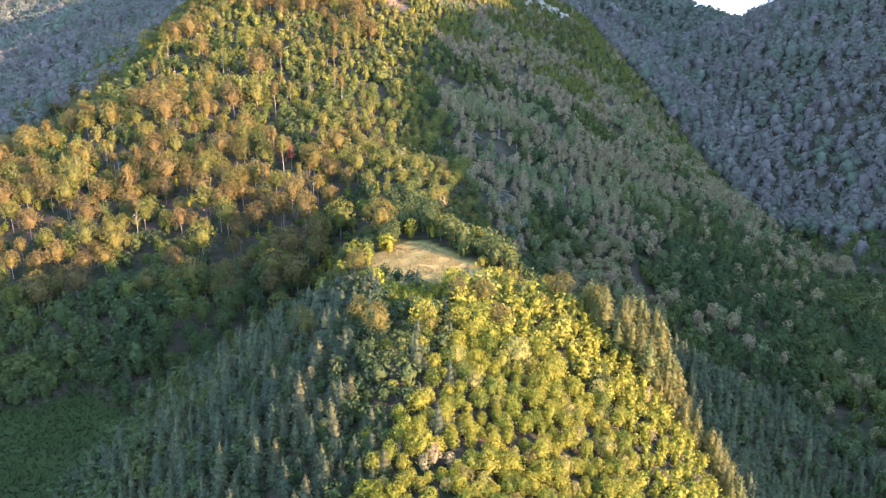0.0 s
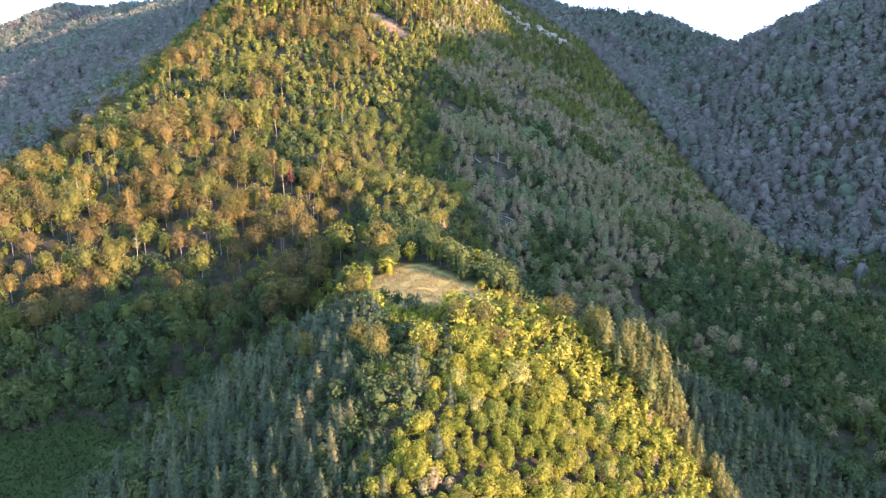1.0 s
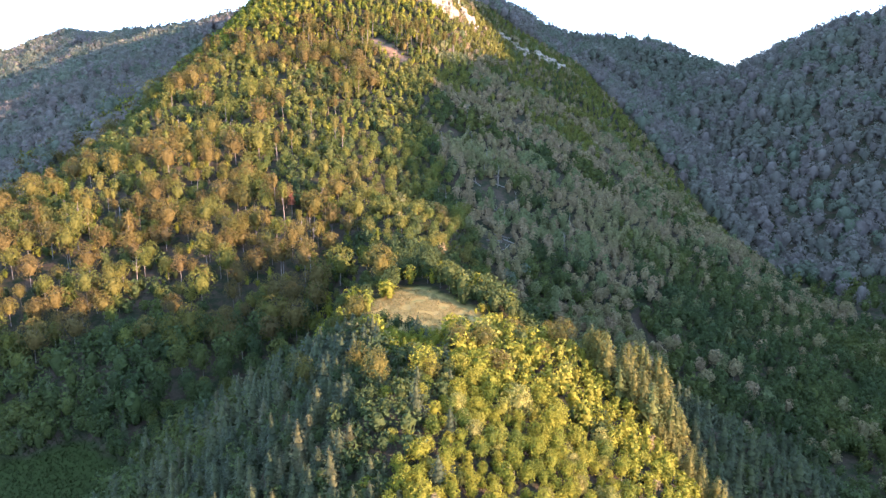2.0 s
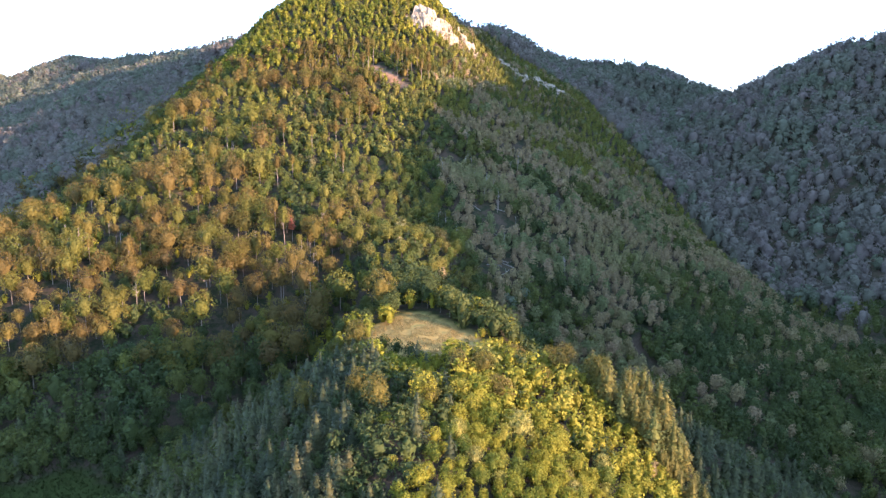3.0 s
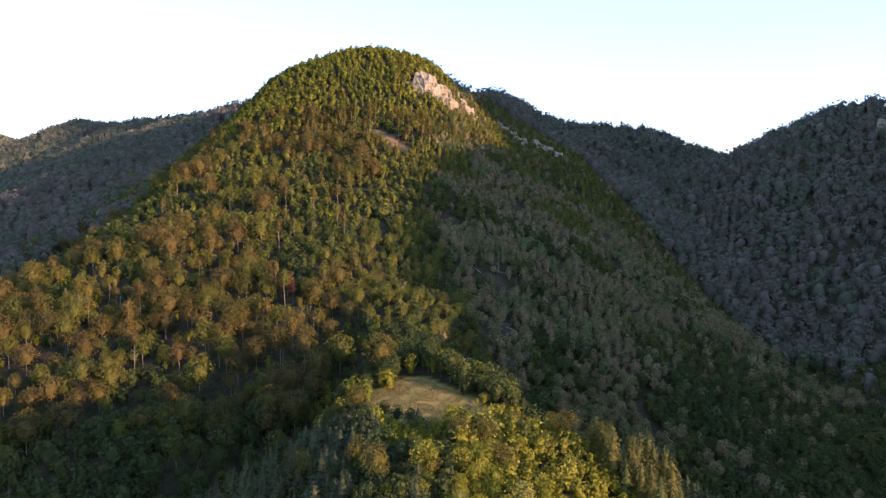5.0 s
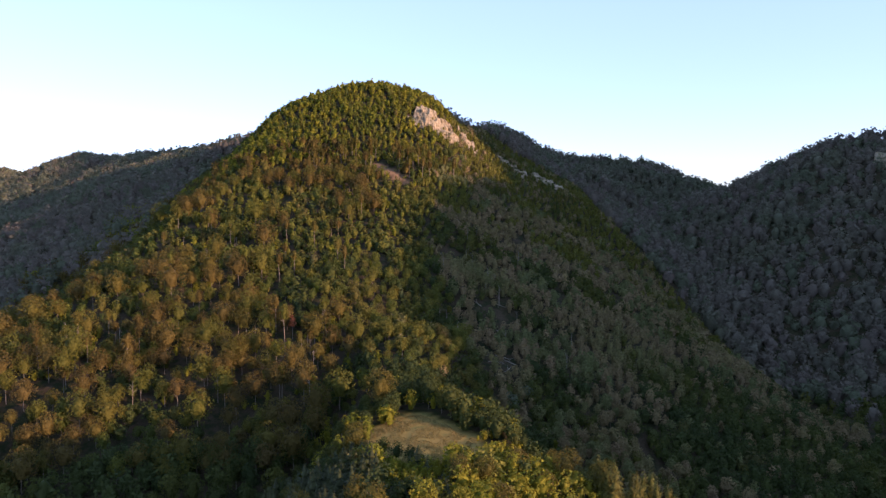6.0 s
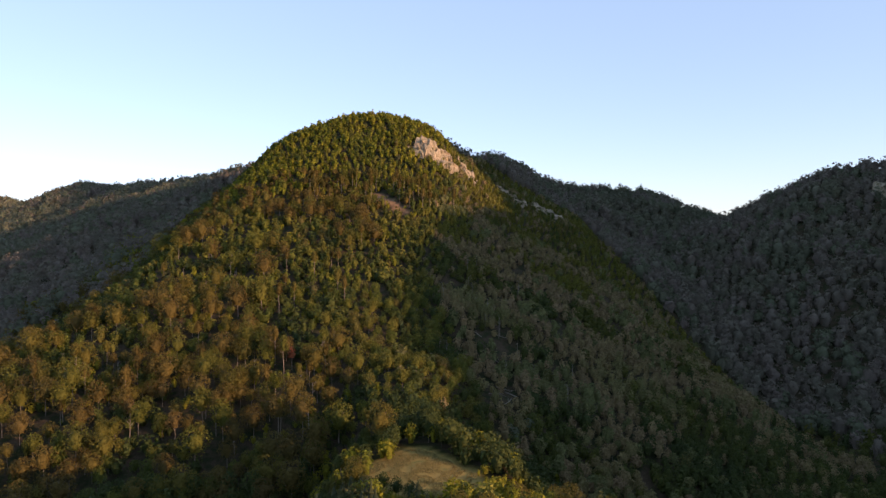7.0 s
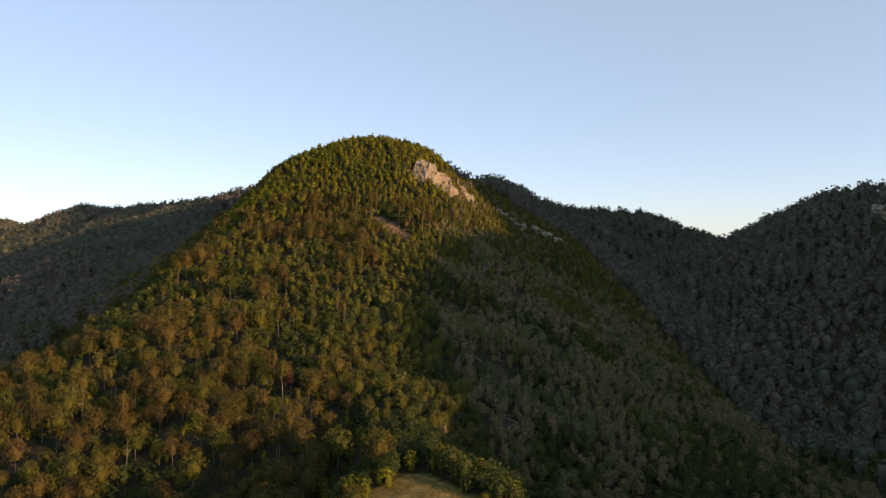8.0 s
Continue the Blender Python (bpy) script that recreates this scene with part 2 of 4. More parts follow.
def height(x, y):
    x, y = np.asarray(x, float), np.asarray(y, float)
    floor = np.interp(x, [-600, -117, 20, 160, 600], [24, 13, -6, -10, 10]) + np.clip(y - 600, 0, 700) * 0.06 + 5 * waves(x, y, 160, 1)
    rough = 2.2 * waves(x, y, 70, 2) + 0.8 * waves(x, y, 23, 3)
    big = 12 * waves(x, y, 210, 4)
    ribs = 9 * waves(x, y, 95, 6) * np.clip((-spine(x, y, [(px, py, 0) for px, py, _ in BACK_RIDGE + RIGHT_MOUNTAIN[1:]], 1.0, 1.0, 1) - 15) / 60, 0, 1)
    parts = [
        floor,
        mountain(x, y) + rough,
        knoll(x, y) + 0.3 * rough,
        spine(x, y, LEFT_MOUNTAIN, 0.42, 0.5, 12) + rough + 0.5 * big * np.clip((np.hypot(x, y) - 500) / 300, 0, 1),
        spine(x, y, SUMMIT_RIDGE, 0.6, 0.9, 8),
        spine(x, y, BACK_RIDGE, 0.6, 0.42, 10) + rough + ribs,
        spine(x, y, RIGHT_MOUNTAIN, 0.5, 0.5, 12) + rough + ribs,
        spine(x, y, FAR_MOUNTAIN, 0.3, 0.25, 60) + big * 2,
        spine(x, y, SHADE_MOUNTAIN, 3.4, 3.2, 4),
        spine(x, y, SHADE_HILL, 0.6, 0.55, 10),
    ]
    land = soft_max(parts, 3.0)
    level = 51.0 + 0.085 * (y - 195) - 0.05 * np.clip(x + 6, 0, None) - 0.0
    flat = np.clip(2.0 - ((x + 5) / 24.0) ** 2 - ((y - 205) / 25.0) ** 2, 0, 1)
    return land + (level - land) * flat * flat * (3 - 2 * flat) * 0.9


def in_meadow(x, y):
    """Over 0 within the mown clearing behind the knoll's top."""
    return 1 - ((x + 6 + (y - 200) * 0.16) / np.clip(15.5 - 0.32 * (y - 203), 7, 17)) ** 2 - ((y - 203) / 17.0) ** 2 + 0.3 * waves(x, y, 12, 9)


def in_valley_grass(x, y):
    return 1 - ((x + 112) / 34.0) ** 2 - ((y - 160) / 30.0) ** 2 + 0.45 * waves(x, y, 30, 10)


def in_clearing(x, y):
    """The bare reddish slip under the summit."""
    return 1 - ((x + 45) / 17.0) ** 2 - ((y - 548 + 0.75 * (x + 45)) / 8.0) ** 2 + 0.6 * waves(x, y, 12, 11)


def in_ravine_grass(x, y):
    return 1 - ((x - 168) / 7.0) ** 2 - ((y - 272) / 9.0) ** 2 + 0.3 * waves(x, y, 18, 12)


def mesh_of(name, verts, tris, mat, floats=None, smooth=False):
    me = bpy.data.meshes.new(name)
    verts, tris = np.asarray(verts, np.float32), np.asarray(tris, np.int32)
    me.vertices.add(len(verts))
    me.vertices.foreach_set("co", verts.ravel())
    n = tris.shape[1]
    me.loops.add(tris.size)
    me.loops.foreach_set("vertex_index", tris.ravel())
    me.polygons.add(len(tris))
    me.polygons.foreach_set("loop_start", np.arange(0, tris.size, n, dtype=np.int32))
    me.polygons.foreach_set("use_smooth", np.full(len(tris), smooth))
    for key, values in (floats or {}).items():
        me.attributes.new(key, "FLOAT", "POINT").data.foreach_set("value", np.asarray(values, np.float32))
    me.update(calc_edges=True)
    me.materials.append(mat)
    return me


def steps(start, stop, first, growth):
    out, step = [start], first
    while abs(out[-1] - start) < abs(stop - start):
        out.append(out[-1] + math.copysign(step, stop - start))
        step *= growth
    return out


def build_ground():
    xs = np.array(sorted(set(steps(-110, -800, 2.6, 1.016) + steps(-800, -4300, 16, 1.09) + list(np.arange(-110, 70, 2.6)) + steps(70, 700, 2.6, 1.016) + list(np.arange(705, 1010, 7.0)) + steps(1010, 4300, 16, 1.09))))
    ys = np.array(sorted(set(steps(70, -2200, 3.5, 1.07) + list(np.arange(70, 260, 2.6)) + steps(260, 1150, 2.6, 1.009) + steps(1150, 4600, 12, 1.06))))
    gx, gy = np.meshgrid(xs, ys)
    gz = height(gx, gy)
    n, w = gx.size, len(xs)
    i = np.arange(n).reshape(gx.shape)
    quads = np.stack([i[:-1, :-1], i[:-1, 1:], i[1:, 1:], i[1:, :-1]], -1).reshape(-1, 4)
    cover = {
        "dry": np.clip((in_meadow(gx, gy) + 0.45) * 3, 0, 1).ravel(),
        "lush": np.clip(np.maximum.reduce([in_valley_grass(gx, gy) + 0.06, in_ravine_grass(gx, gy), in_meadow(gx, gy) + 0.7]) * 9, 0, 1).ravel(),
        "earth": np.clip(in_clearing(gx, gy) * 3, 0, 1).ravel(),
    }
    me = mesh_of("ground", np.stack([gx.ravel(), gy.ravel(), gz.ravel()], 1), quads, GROUND, cover, True)
    return tagged(new("ground", me), "steep wooded mountain ground with leaf litter and grass", "ground", kind="structure")


ground = build_ground()


# ---- cliffs: ledges of pale limestone standing out of the slope ----
CLIFFS = [  # middle x, y, half length, half depth, turn in degrees, ledge height
    (-8, 631, 23, 16, 8, 12),
    (23, 672, 15, 9, 58, 8),
    (63, 712, 9, 10, 30, 5),
    (77, 706, 12, 15, 30, 5),
    (106, 722, 22, 18, 40, 5),
    (446, 713, 11, 12, -25, 14),
    (-402, 680, 8, 7, -40, 5),
    (-388, 668, 5, 5, -30, 4),
]


def cliff_mask(x, y, cliff, grow=0.0):
    cx, cy, half, deep, turn, ledge = cliff
    a = radians(turn)
    along, up = (x - cx) * math.cos(a) + (y - cy) * math.sin(a), -(x - cx) * math.sin(a) + (y - cy) * math.cos(a)
    return 1 + grow - (np.abs(along) / half) ** 2.2 - (np.abs(up) / deep) ** 2.2 + 0.45 * waves(x, y, half * 0.6, int(abs(cx)) + 3)


def in_cliff(x, y):
    return np.maximum.reduce([cliff_mask(x, y, c) for c in CLIFFS]) > 0.1


def build_cliff(cliff):
    cx, cy, half, deep, turn, ledge = cliff
    reach = max(half, deep) * 1.25
    n = 120
    gx, gy = np.meshgrid(np.linspace(cx - reach, cx + reach, n), np.linspace(cy - reach, cy + reach, n))
    z0 = height(gx, gy)
    phase = z0 / ledge + 0.35 * waves(gx, gy, 26, 31) + 0.12 * waves(gx, gy, 9, 32)
    part = phase - np.floor(phase)
    step = np.clip(part / 0.3, 0, 1)
    lift = (step * step * (3 - 2 * step) - part) * ledge
    m = np.clip(cliff_mask(gx, gy, cliff) * 3, 0, 1)
    z = z0 - 2.0 + m * (1.8 + m * np.clip(lift, 0, None) + 0.7 * waves(gx, gy, 8, 34) + 0.4 * waves(gx, gy, 3.2, 33))
    blocks = np.round(2.5 * waves(gx * 0.9, z * 1.2, 9, 35)) / 2.5 + 0.5 * np.round(3 * waves(gx, z * 1.5, 3.5, 36)) / 3
    jut = m * 1.5 * blocks
    i = np.arange(n * n).reshape(n, n)
    quads = np.stack([i[:-1, :-1], i[:-1, 1:], i[1:, 1:], i[1:, :-1]], -1)[m[:-1, :-1] > 0.02]
    me = mesh_of("cliff", np.stack([gx.ravel(), (gy - jut).ravel(), z.ravel()], 1), quads, ROCK)
    return tagged(new("cliff", me), "pale weathered limestone cliff with ledges on the slope", "cliff", kind="structure")


for cliff in CLIFFS:
    build_cliff(cliff)


# ---- trees: shapes ----
def leaves_on(r, lobes, count, size, loose=0.14):
    """Small three-cornered leaf sprays on the outside of a crown of lobes (x, y, z, radius)."""
    lobes = np.array(lobes)
    pick = r.choice(len(lobes), count * 2, p=lobes[:, 3] ** 2 / (lobes[:, 3] ** 2).sum())
    d = r.normal(size=(count * 2, 3))
    d[:, 2] = np.abs(d[:, 2]) * np.where(r.rand(count * 2) < 0.7, 1, -1)
    d /= np.linalg.norm(d, axis=1)[:, None]
    far = 0.97 + r.normal(size=count * 2) * loose
    at = lobes[pick, :3] + d * (lobes[pick, 3] * np.clip(far, 0.7, 1.4))[:, None]
    gap = np.linalg.norm(at[:, None] - lobes[None, :, :3], axis=2) - lobes[None, :, 3] * 0.66
    keep = np.where(gap.min(axis=1) > 0)[0][:count]
    at, d = at[keep], d[keep]
    nrm = d + r.normal(size=d.shape) * 0.5
    nrm /= np.linalg.norm(nrm, axis=1)[:, None]
    side = np.cross(nrm, r.normal(size=d.shape))
    side /= np.linalg.norm(side, axis=1)[:, None]
    up = np.cross(nrm, side)
    s = (size * r.uniform(0.6, 1.5, len(at)))[:, None]
    a = r.uniform(0.55, 1.0, len(at))[:, None]
    v = np.stack([at - up * s * 0.7 + side * s * a, at + up * s, at - up * s * 0.6 - side * s * a], 1).reshape(-1, 3)
    return v, np.arange(len(v)).reshape(-1, 3)


def dome(r, height_m, width, base, sides, rings, rough=0.16):
    """A lumpy closed crown: the mass of twigs and leaves behind the outer sprays."""
    vs, ts, tall = [(0, 0, height_m)], [], height_m - base
    for k in range(1, rings + 1):
        f = k / rings
        polar = f * 1.95
        for q in range(sides):
            a = (q + 0.5 * (k % 2)) * 2 * np.pi / sides
            g = width / 2 * (math.sin(polar) if k < rings else 0.5) * r.uniform(1 - rough, 1 + rough)
            vs.append((math.cos(a) * g, math.sin(a) * g, base + tall * (0.45 + 0.55 * math.cos(polar) if k < rings else 0.08) + r.uniform(-rough, rough) * tall * 0.4 * (k < rings)))
    ts += [(0, 1 + q, 1 + (q + 1) % sides) for q in range(sides)]
    for k in range(rings - 1):
        for q in range(sides):
            p, n = 1 + k * sides, 1 + (k + 1) * sides
            shift = k % 2
            a, b = p + q, p + (q + 1) % sides
            if shift == 0:
                c, d = n + q, n + (q + 1) % sides
                ts += [(a, c, b), (b, c, d)]
            else:
                c, d = n + q, n + (q + 1) % sides
                ts += [(a, c, d), (a, d, b)]
    return np.array(vs, float), np.array(ts)


def join(*parts):
    vs, ts, n = [], [], 0
    for v, t in parts:
        vs.append(v)
        ts.append(t + n)
        n += len(v)
    return np.concatenate(vs), np.concatenate(ts)


def crown_lobes(r, height_m, width, base, count):
    """Lobes spread evenly over a rounded crown between base and the top, the larger ones above."""
    out, mid, half = [], (height_m + base) / 2, (height_m - base) / 2
    spin = r.uniform(0, 2 * np.pi)
    for k in range(count):
        f = -0.62 + 1.5 * (k + 0.5) / count + r.uniform(-0.08, 0.08)
        a = spin + k * 2.39996 + r.uniform(-0.35, 0.35)
        ring = math.sqrt(max(0.04, 1 - min(1.0, f * f)))
        fat = width * r.uniform(0.14, 0.23)
        reach = max(0.0, ring * width / 2 * r.uniform(0.72, 1.12) - fat * 0.7)
        out.append((math.cos(a) * reach, math.sin(a) * reach, mid + f * half * 0.86 + r.uniform(-0.06, 0.06) * half, fat))
    out.append((0, 0, mid + half * 0.1, width * 0.27))
    out.append((r.uniform(-.1, .1) * width, r.uniform(-.1, .1) * width, height_m - width * 0.17, width * 0.17))
    return out


def tube(points, radii, sides=6):
    vs, ts = [], []
    for (x, y, z), rad in zip(points, radii):
        a = np.arange(sides) * 2 * np.pi / sides
        vs.append(np.stack([x + rad * np.cos(a), y + rad * np.sin(a), np.full(sides, z)], 1))
    for k in range(len(points) - 1):
        for j in range(sides):
            p, q = k * sides + j, k * sides + (j + 1) % sides
            ts += [(p, q, q + sides), (p, q + sides, p + sides)]
    return np.concatenate(vs), np.array(ts)


def trunk_shape(r, height_m, thick, limbs, reach):
    lean = r.uniform(-0.04, 0.04, 2) * height_m
    pts = [(lean[0] * f * f + r.normal() * thick * 0.3, lean[1] * f * f + r.normal() * thick * 0.3, f * height_m - (0.6 if f == 0 else 0)) for f in (0, 0.1, 0.3, 0.5, 0.7, 0.88)]
    parts = [tube(pts, [thick * 1.35, thick, thick * 0.85, thick * 0.68, thick * 0.45, thick * 0.16])]
    for k in range(limbs):
        f, a = r.uniform(0.42, 0.75), r.uniform(0, 2 * np.pi)
        b = np.array([lean[0] * f * f, lean[1] * f * f, f * height_m])
        e = b + np.array([math.cos(a) * reach, math.sin(a) * reach, reach * r.uniform(0.5, 1.1)])
        m = (b + e) / 2 + [0, 0, -0.12 * reach]
        parts.append(tube([b, m, e], [thick * 0.42, thick * 0.3, thick * 0.08], 5))
    return join(*parts)


def broadleaf(seed, height_m, width, base, lobes, leaves, size, limbs=3, thick=0.16):
    r = np.random.RandomState(seed)
    ls = crown_lobes(r, height_m, width, base, lobes)
    mass = dome(r, height_m - width * 0.3, width * 0.56, base + 0.14 * (height_m - base), 7, 3, 0.3)
    return trunk_shape(r, height_m * 0.9, thick, limbs, width * 0.3), join(mass, leaves_on(r, ls, leaves, size))


def conifer(seed, height_m, width, base, sprays, size, thick=0.12, power=0.9, rings=5):
    """A spire of drooping boughs round a straight stem: a dim heart of stacked skirts and many hanging sprays."""
    r = np.random.RandomState(seed)
    vs, ts = [], []
    for k in range(rings):
        f = k / rings
        z = base + (height_m - base) * f
        rad = width / 2 * (1 - f) ** power * 0.74
        top = z + (height_m - base) / rings * 1.2
        n, sides = len(vs), 6
        vs.append((0, 0, min(top, height_m * 0.9)))
        for q in range(sides):
            a = q * 2 * np.pi / sides + k
            g = rad * r.uniform(0.75, 1.2)
            vs.append((math.cos(a) * g, math.sin(a) * g, z - rad * r.uniform(0, 0.3)))
        ts += [(n, n + 1 + q, n + 1 + (q + 1) % sides) for q in range(sides)]
    f = 1 - r.uniform(0, 1, sprays) ** 0.62
    a = r.uniform(0, 2 * np.pi, sprays)
    lumps = 1 + 0.22 * np.sin(a * 3 + f * 17 + seed) + 0.14 * np.sin(f * 41 + seed)
    rad = width / 2 * ((1 - f) ** power + 0.03) * r.uniform(0.72, 1.12, sprays) * lumps
    out = np.stack([np.cos(a), np.sin(a), np.zeros(sprays)], 1)
    at = out * rad[:, None] + np.stack([0 * f, 0 * f, base + (height_m - base) * f], 1)
    way = out + np.stack([0 * f, 0 * f, r.uniform(-0.7, 0.15, sprays)], 1) + r.normal(size=(sprays, 3)) * 0.25
    way /= np.linalg.norm(way, axis=1)[:, None]
    side = np.cross(way, np.array([0, 0, 1.0])) + r.normal(size=(sprays, 3)) * 0.3
    side /= np.linalg.norm(side, axis=1)[:, None]
    s = (size * r.uniform(0.7, 1.3, sprays) * (1 - 0.45 * f))[:, None]
    v = np.stack([at - way * s * 1.1, at + side * s * 0.6, at + way * s, at - side * s * 0.6], 1).reshape(-1, 3)
    i = np.arange(sprays)[:, None] * 4
    boughs = (v, np.concatenate([i + [[0, 1, 2]], i + [[0, 2, 3]]]))
    stem = tube([(0, 0, -0.6), (0, 0, height_m * 0.5), (0, 0, height_m * 0.93)], [thick * 1.2, thick * 0.7, 0.02])
    return stem, join((np.array(vs), np.array(ts)), boughs)


def simple(shape):
    return join(*shape)


def far_tree(seed, height_m, width, base, lobes, leaves, size):
    """A crown for the joined woods further off: fewer, larger sprays, no stem."""
    r = np.random.RandomState(seed)
    ls = crown_lobes(r, height_m, width, base, lobes)
    mass = dome(r, height_m - width * 0.26, width * (0.58 if size < 0.8 else 0.68), base, 6, 3, 0.3)
    return mass, leaves_on(r, ls, leaves, size, 0.06)


# kinds of tree: near shapes as trunk and crown, and lighter far shapes for the joined woods
KINDS = {
    "young": dict(mat=LEAF_YOUNG, near=[broadleaf(10 + k, h, w, 0.6, 20, 1000, 0.17, 2, 0.08) for k, (h, w) in enumerate(((5.8, 4.8), (6.4, 4.5), (5.2, 4.5), (6.6, 5.2), (5.6, 4.0)))],
                  far=[far_tree(20 + k, h, w, 0.3, 14, 150, 0.34) for k, (h, w) in enumerate(((6.0, 4.8), (6.6, 4.5), (5.4, 4.5)))],
                  dot=[far_tree(25 + k, h, w, 0.0, 6, 40, 0.74) for k, (h, w) in enumerate(((6.6, 5.0), (7.4, 4.8), (5.4, 4.8)))],
                  name="young_broadleaf_tree", label="young broadleaf tree with a dense yellow-green crown", category="tree", group="young trees on the knoll"),
    "fresh": dict(mat=LEAF_FRESH, near=[broadleaf(180 + k, h, w, 1.0, 20, 700, 0.29, 3, 0.14) for k, (h, w) in enumerate(((8.6, 6.6), (9.6, 6.2), (7.6, 6.4)))],
                  far=[far_tree(190 + k, h, w, 0.5, 14, 190, 0.42) for k, (h, w) in enumerate(((8.6, 6.8), (9.4, 6.4), (7.6, 6.4)))],
                  dot=[far_tree(195 + k, h, w, 0.3, 8, 76, 0.68) for k, (h, w) in enumerate(((8.6, 6.8), (9.4, 6.4), (7.4, 6.6)))],
                  name="leafy_tree", label="leafy tree with a fresh yellow-green crown on the mountain", category="tree", group="fresh green trees on the sunlit slope"),
    "green": dict(mat=LEAF_GREEN, near=[broadleaf(30 + k, h, w, 1.4, 26, 900, 0.32, 3, 0.2) for k, (h, w) in enumerate(((13, 8.5), (11, 7.5), (15, 8.0), (9.5, 6.5)))],
                  far=[far_tree(40 + k, h, w, 0.8, 16, 150, 0.56) for k, (h, w) in enumerate(((10, 9.2), (9, 8.6), (8, 7.6), (10.5, 9)))],
                  dot=[far_tree(45 + k, h, w, 0.3, 7, 62, 0.86) for k, (h, w) in enumerate(((8.2, 9.8), (7.6, 9.2), (7.2, 8.6), (8.6, 10)))],
                  name="broadleaf_tree", label="mature broadleaf tree with a full dark green crown", category="tree", group="green trees on the slopes"),
    "tan": dict(mat=LEAF_TAN, near=[broadleaf(50 + k, h, w, b, 30, 1000, 0.33, 4, 0.2) for k, (h, w, b) in enumerate(((17, 11.5, 4), (18, 10.5, 5.5), (15, 11.5, 3), (19, 12, 5), (16, 9, 5.5)))],
                far=[far_tree(60 + k, h, w, b, 16, 280, 0.52) for k, (h, w, b) in enumerate(((13, 10.5, 2), (14, 10, 3), (12, 10.5, 1.5)))],
                dot=[far_tree(65 + k, h, w, b, 9, 100, 0.76) for k, (h, w, b) in enumerate(((10.5, 10, 1.2), (11, 9.4, 1.6), (9.5, 10, 0.8)))],
                name="tall_tan_tree", label="tall tree with a bare trunk and a tan crown", category="tree", group="tan trees on the sunlit slope"),
    "dull": dict(mat=LEAF_DULL, near=[broadleaf(70 + k, h, w, 2.0, 18, 640, 0.34, 3, 0.13) for k, (h, w) in enumerate(((9, 5.5), (7.5, 5.0), (11, 6.0)))],
                 far=[far_tree(80 + k, h, w, 0.6, 10, 150, 0.5) for k, (h, w) in enumerate(((8, 6.2), (6.5, 5.6), (9, 6.4)))],
                 dot=[far_tree(85 + k, h, w, 0.2, 7, 62, 0.78) for k, (h, w) in enumerate(((7, 6.8), (6, 6.2), (8, 7)))],
                 name="thin_crowned_tree", label="thin-crowned grey-brown tree on the shaded slope", category="tree", group="grey-brown trees on the shaded slope"),
    "spruce": dict(mat=NEEDLE, near=[conifer(90 + k, h, w, 0.1, 420, 0.29, 0.1, 0.85, 7) for k, (h, w) in enumerate(((8.2, 4.6), (7.0, 4.4), (9.2, 4.8), (5.8, 4.2)))],
                   far=[conifer(100 + k, h, w, 0.2, 90, 0.46, 0.1, 0.85, 5)[1:] for k, (h, w) in enumerate(((8.0, 4.8), (6.8, 4.4), (9.0, 4.8)))],
                   name="spruce", label="young grey-green spruce with a pointed crown", category="conifer", group="spruces on the knoll"),
    "larch": dict(mat=NEEDLE_GOLD, near=[conifer(110 + k, h, w, 0.4, 540, 0.5, 0.14, 0.66) for k, (h, w) in enumerate(((14, 6.6), (15.5, 6.8), (12, 6.0)))], far=[],
                  name="larch", label="tall slender conifer with sparse golden-green boughs", category="conifer", group="tall conifers along the knoll"),
    "slim": dict(mat=LEAF_TAN, near=[broadleaf(150 + k, h, w, b, 14, 420, 0.36, 4, 0.26) for k, (h, w, b) in enumerate(((19, 5.6, 9.5), (21, 5.2, 12), (17, 6.2, 8), (20, 4.8, 10)))], far=[],
                 name="slender_tall_tree", label="slender tall tree with a long bare trunk and small tan crown", category="tree", group="slender bare-trunked trees on the sunlit slope"),
    "gold": dict(mat=LEAF_GOLD, near=[broadleaf(170 + k, h, w, 1.0, 30, 2200, 0.18, 3, 0.16) for k, (h, w) in enumerate(((10, 8.2), (11.5, 8.0), (9, 7.6)))], far=[],
                 name="golden_tree", label="broad rounded tree with a golden-green crown on the knoll", category="tree", group="golden trees before the clearing"),
    "silver": dict(mat=LEAF_SILVER, near=[broadleaf(160 + k, h, w, 0.4, 16, 500, 0.3, 2, 0.1) for k, (h, w) in enumerate(((5.5, 5.6), (6.5, 5.8), (4.8, 5.0)))], far=[],
                   name="silvery_shrub", label="pale silvery-green bushy shrub on the shaded slope", category="shrub", group="silvery shrubs on the shaded slope"),
    # crowns for the far slopes, their leaf colour carries the haze
    "hazed": dict(mat=LEAF_HAZED, near=[], far=[far_tree(140 + k, h, w, 0.6, 4, 90, 0.62) for k, (h, w) in enumerate(((14, 8.0), (12, 7.6), (11, 7.0)))],
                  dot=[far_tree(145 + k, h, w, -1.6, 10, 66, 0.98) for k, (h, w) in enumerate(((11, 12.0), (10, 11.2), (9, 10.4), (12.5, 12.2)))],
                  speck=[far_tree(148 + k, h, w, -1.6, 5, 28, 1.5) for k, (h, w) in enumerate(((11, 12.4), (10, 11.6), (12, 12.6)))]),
}


# ---- trees: where they stand ----
def scatter(seed, x0, x1, y0, y1, spacing):
    r = np.random.RandomState(seed)
    gx, gy = np.meshgrid(np.arange(x0, x1, spacing), np.arange(y0, y1, spacing))
    gx = gx + (np.arange(gx.shape[0]) % 2)[:, None] * spacing / 2
    x = gx.ravel() + r.uniform(-0.42, 0.42, gx.size) * spacing
    y = gy.ravel() + r.uniform(-0.42, 0.42, gx.size) * spacing
    return x, y, r


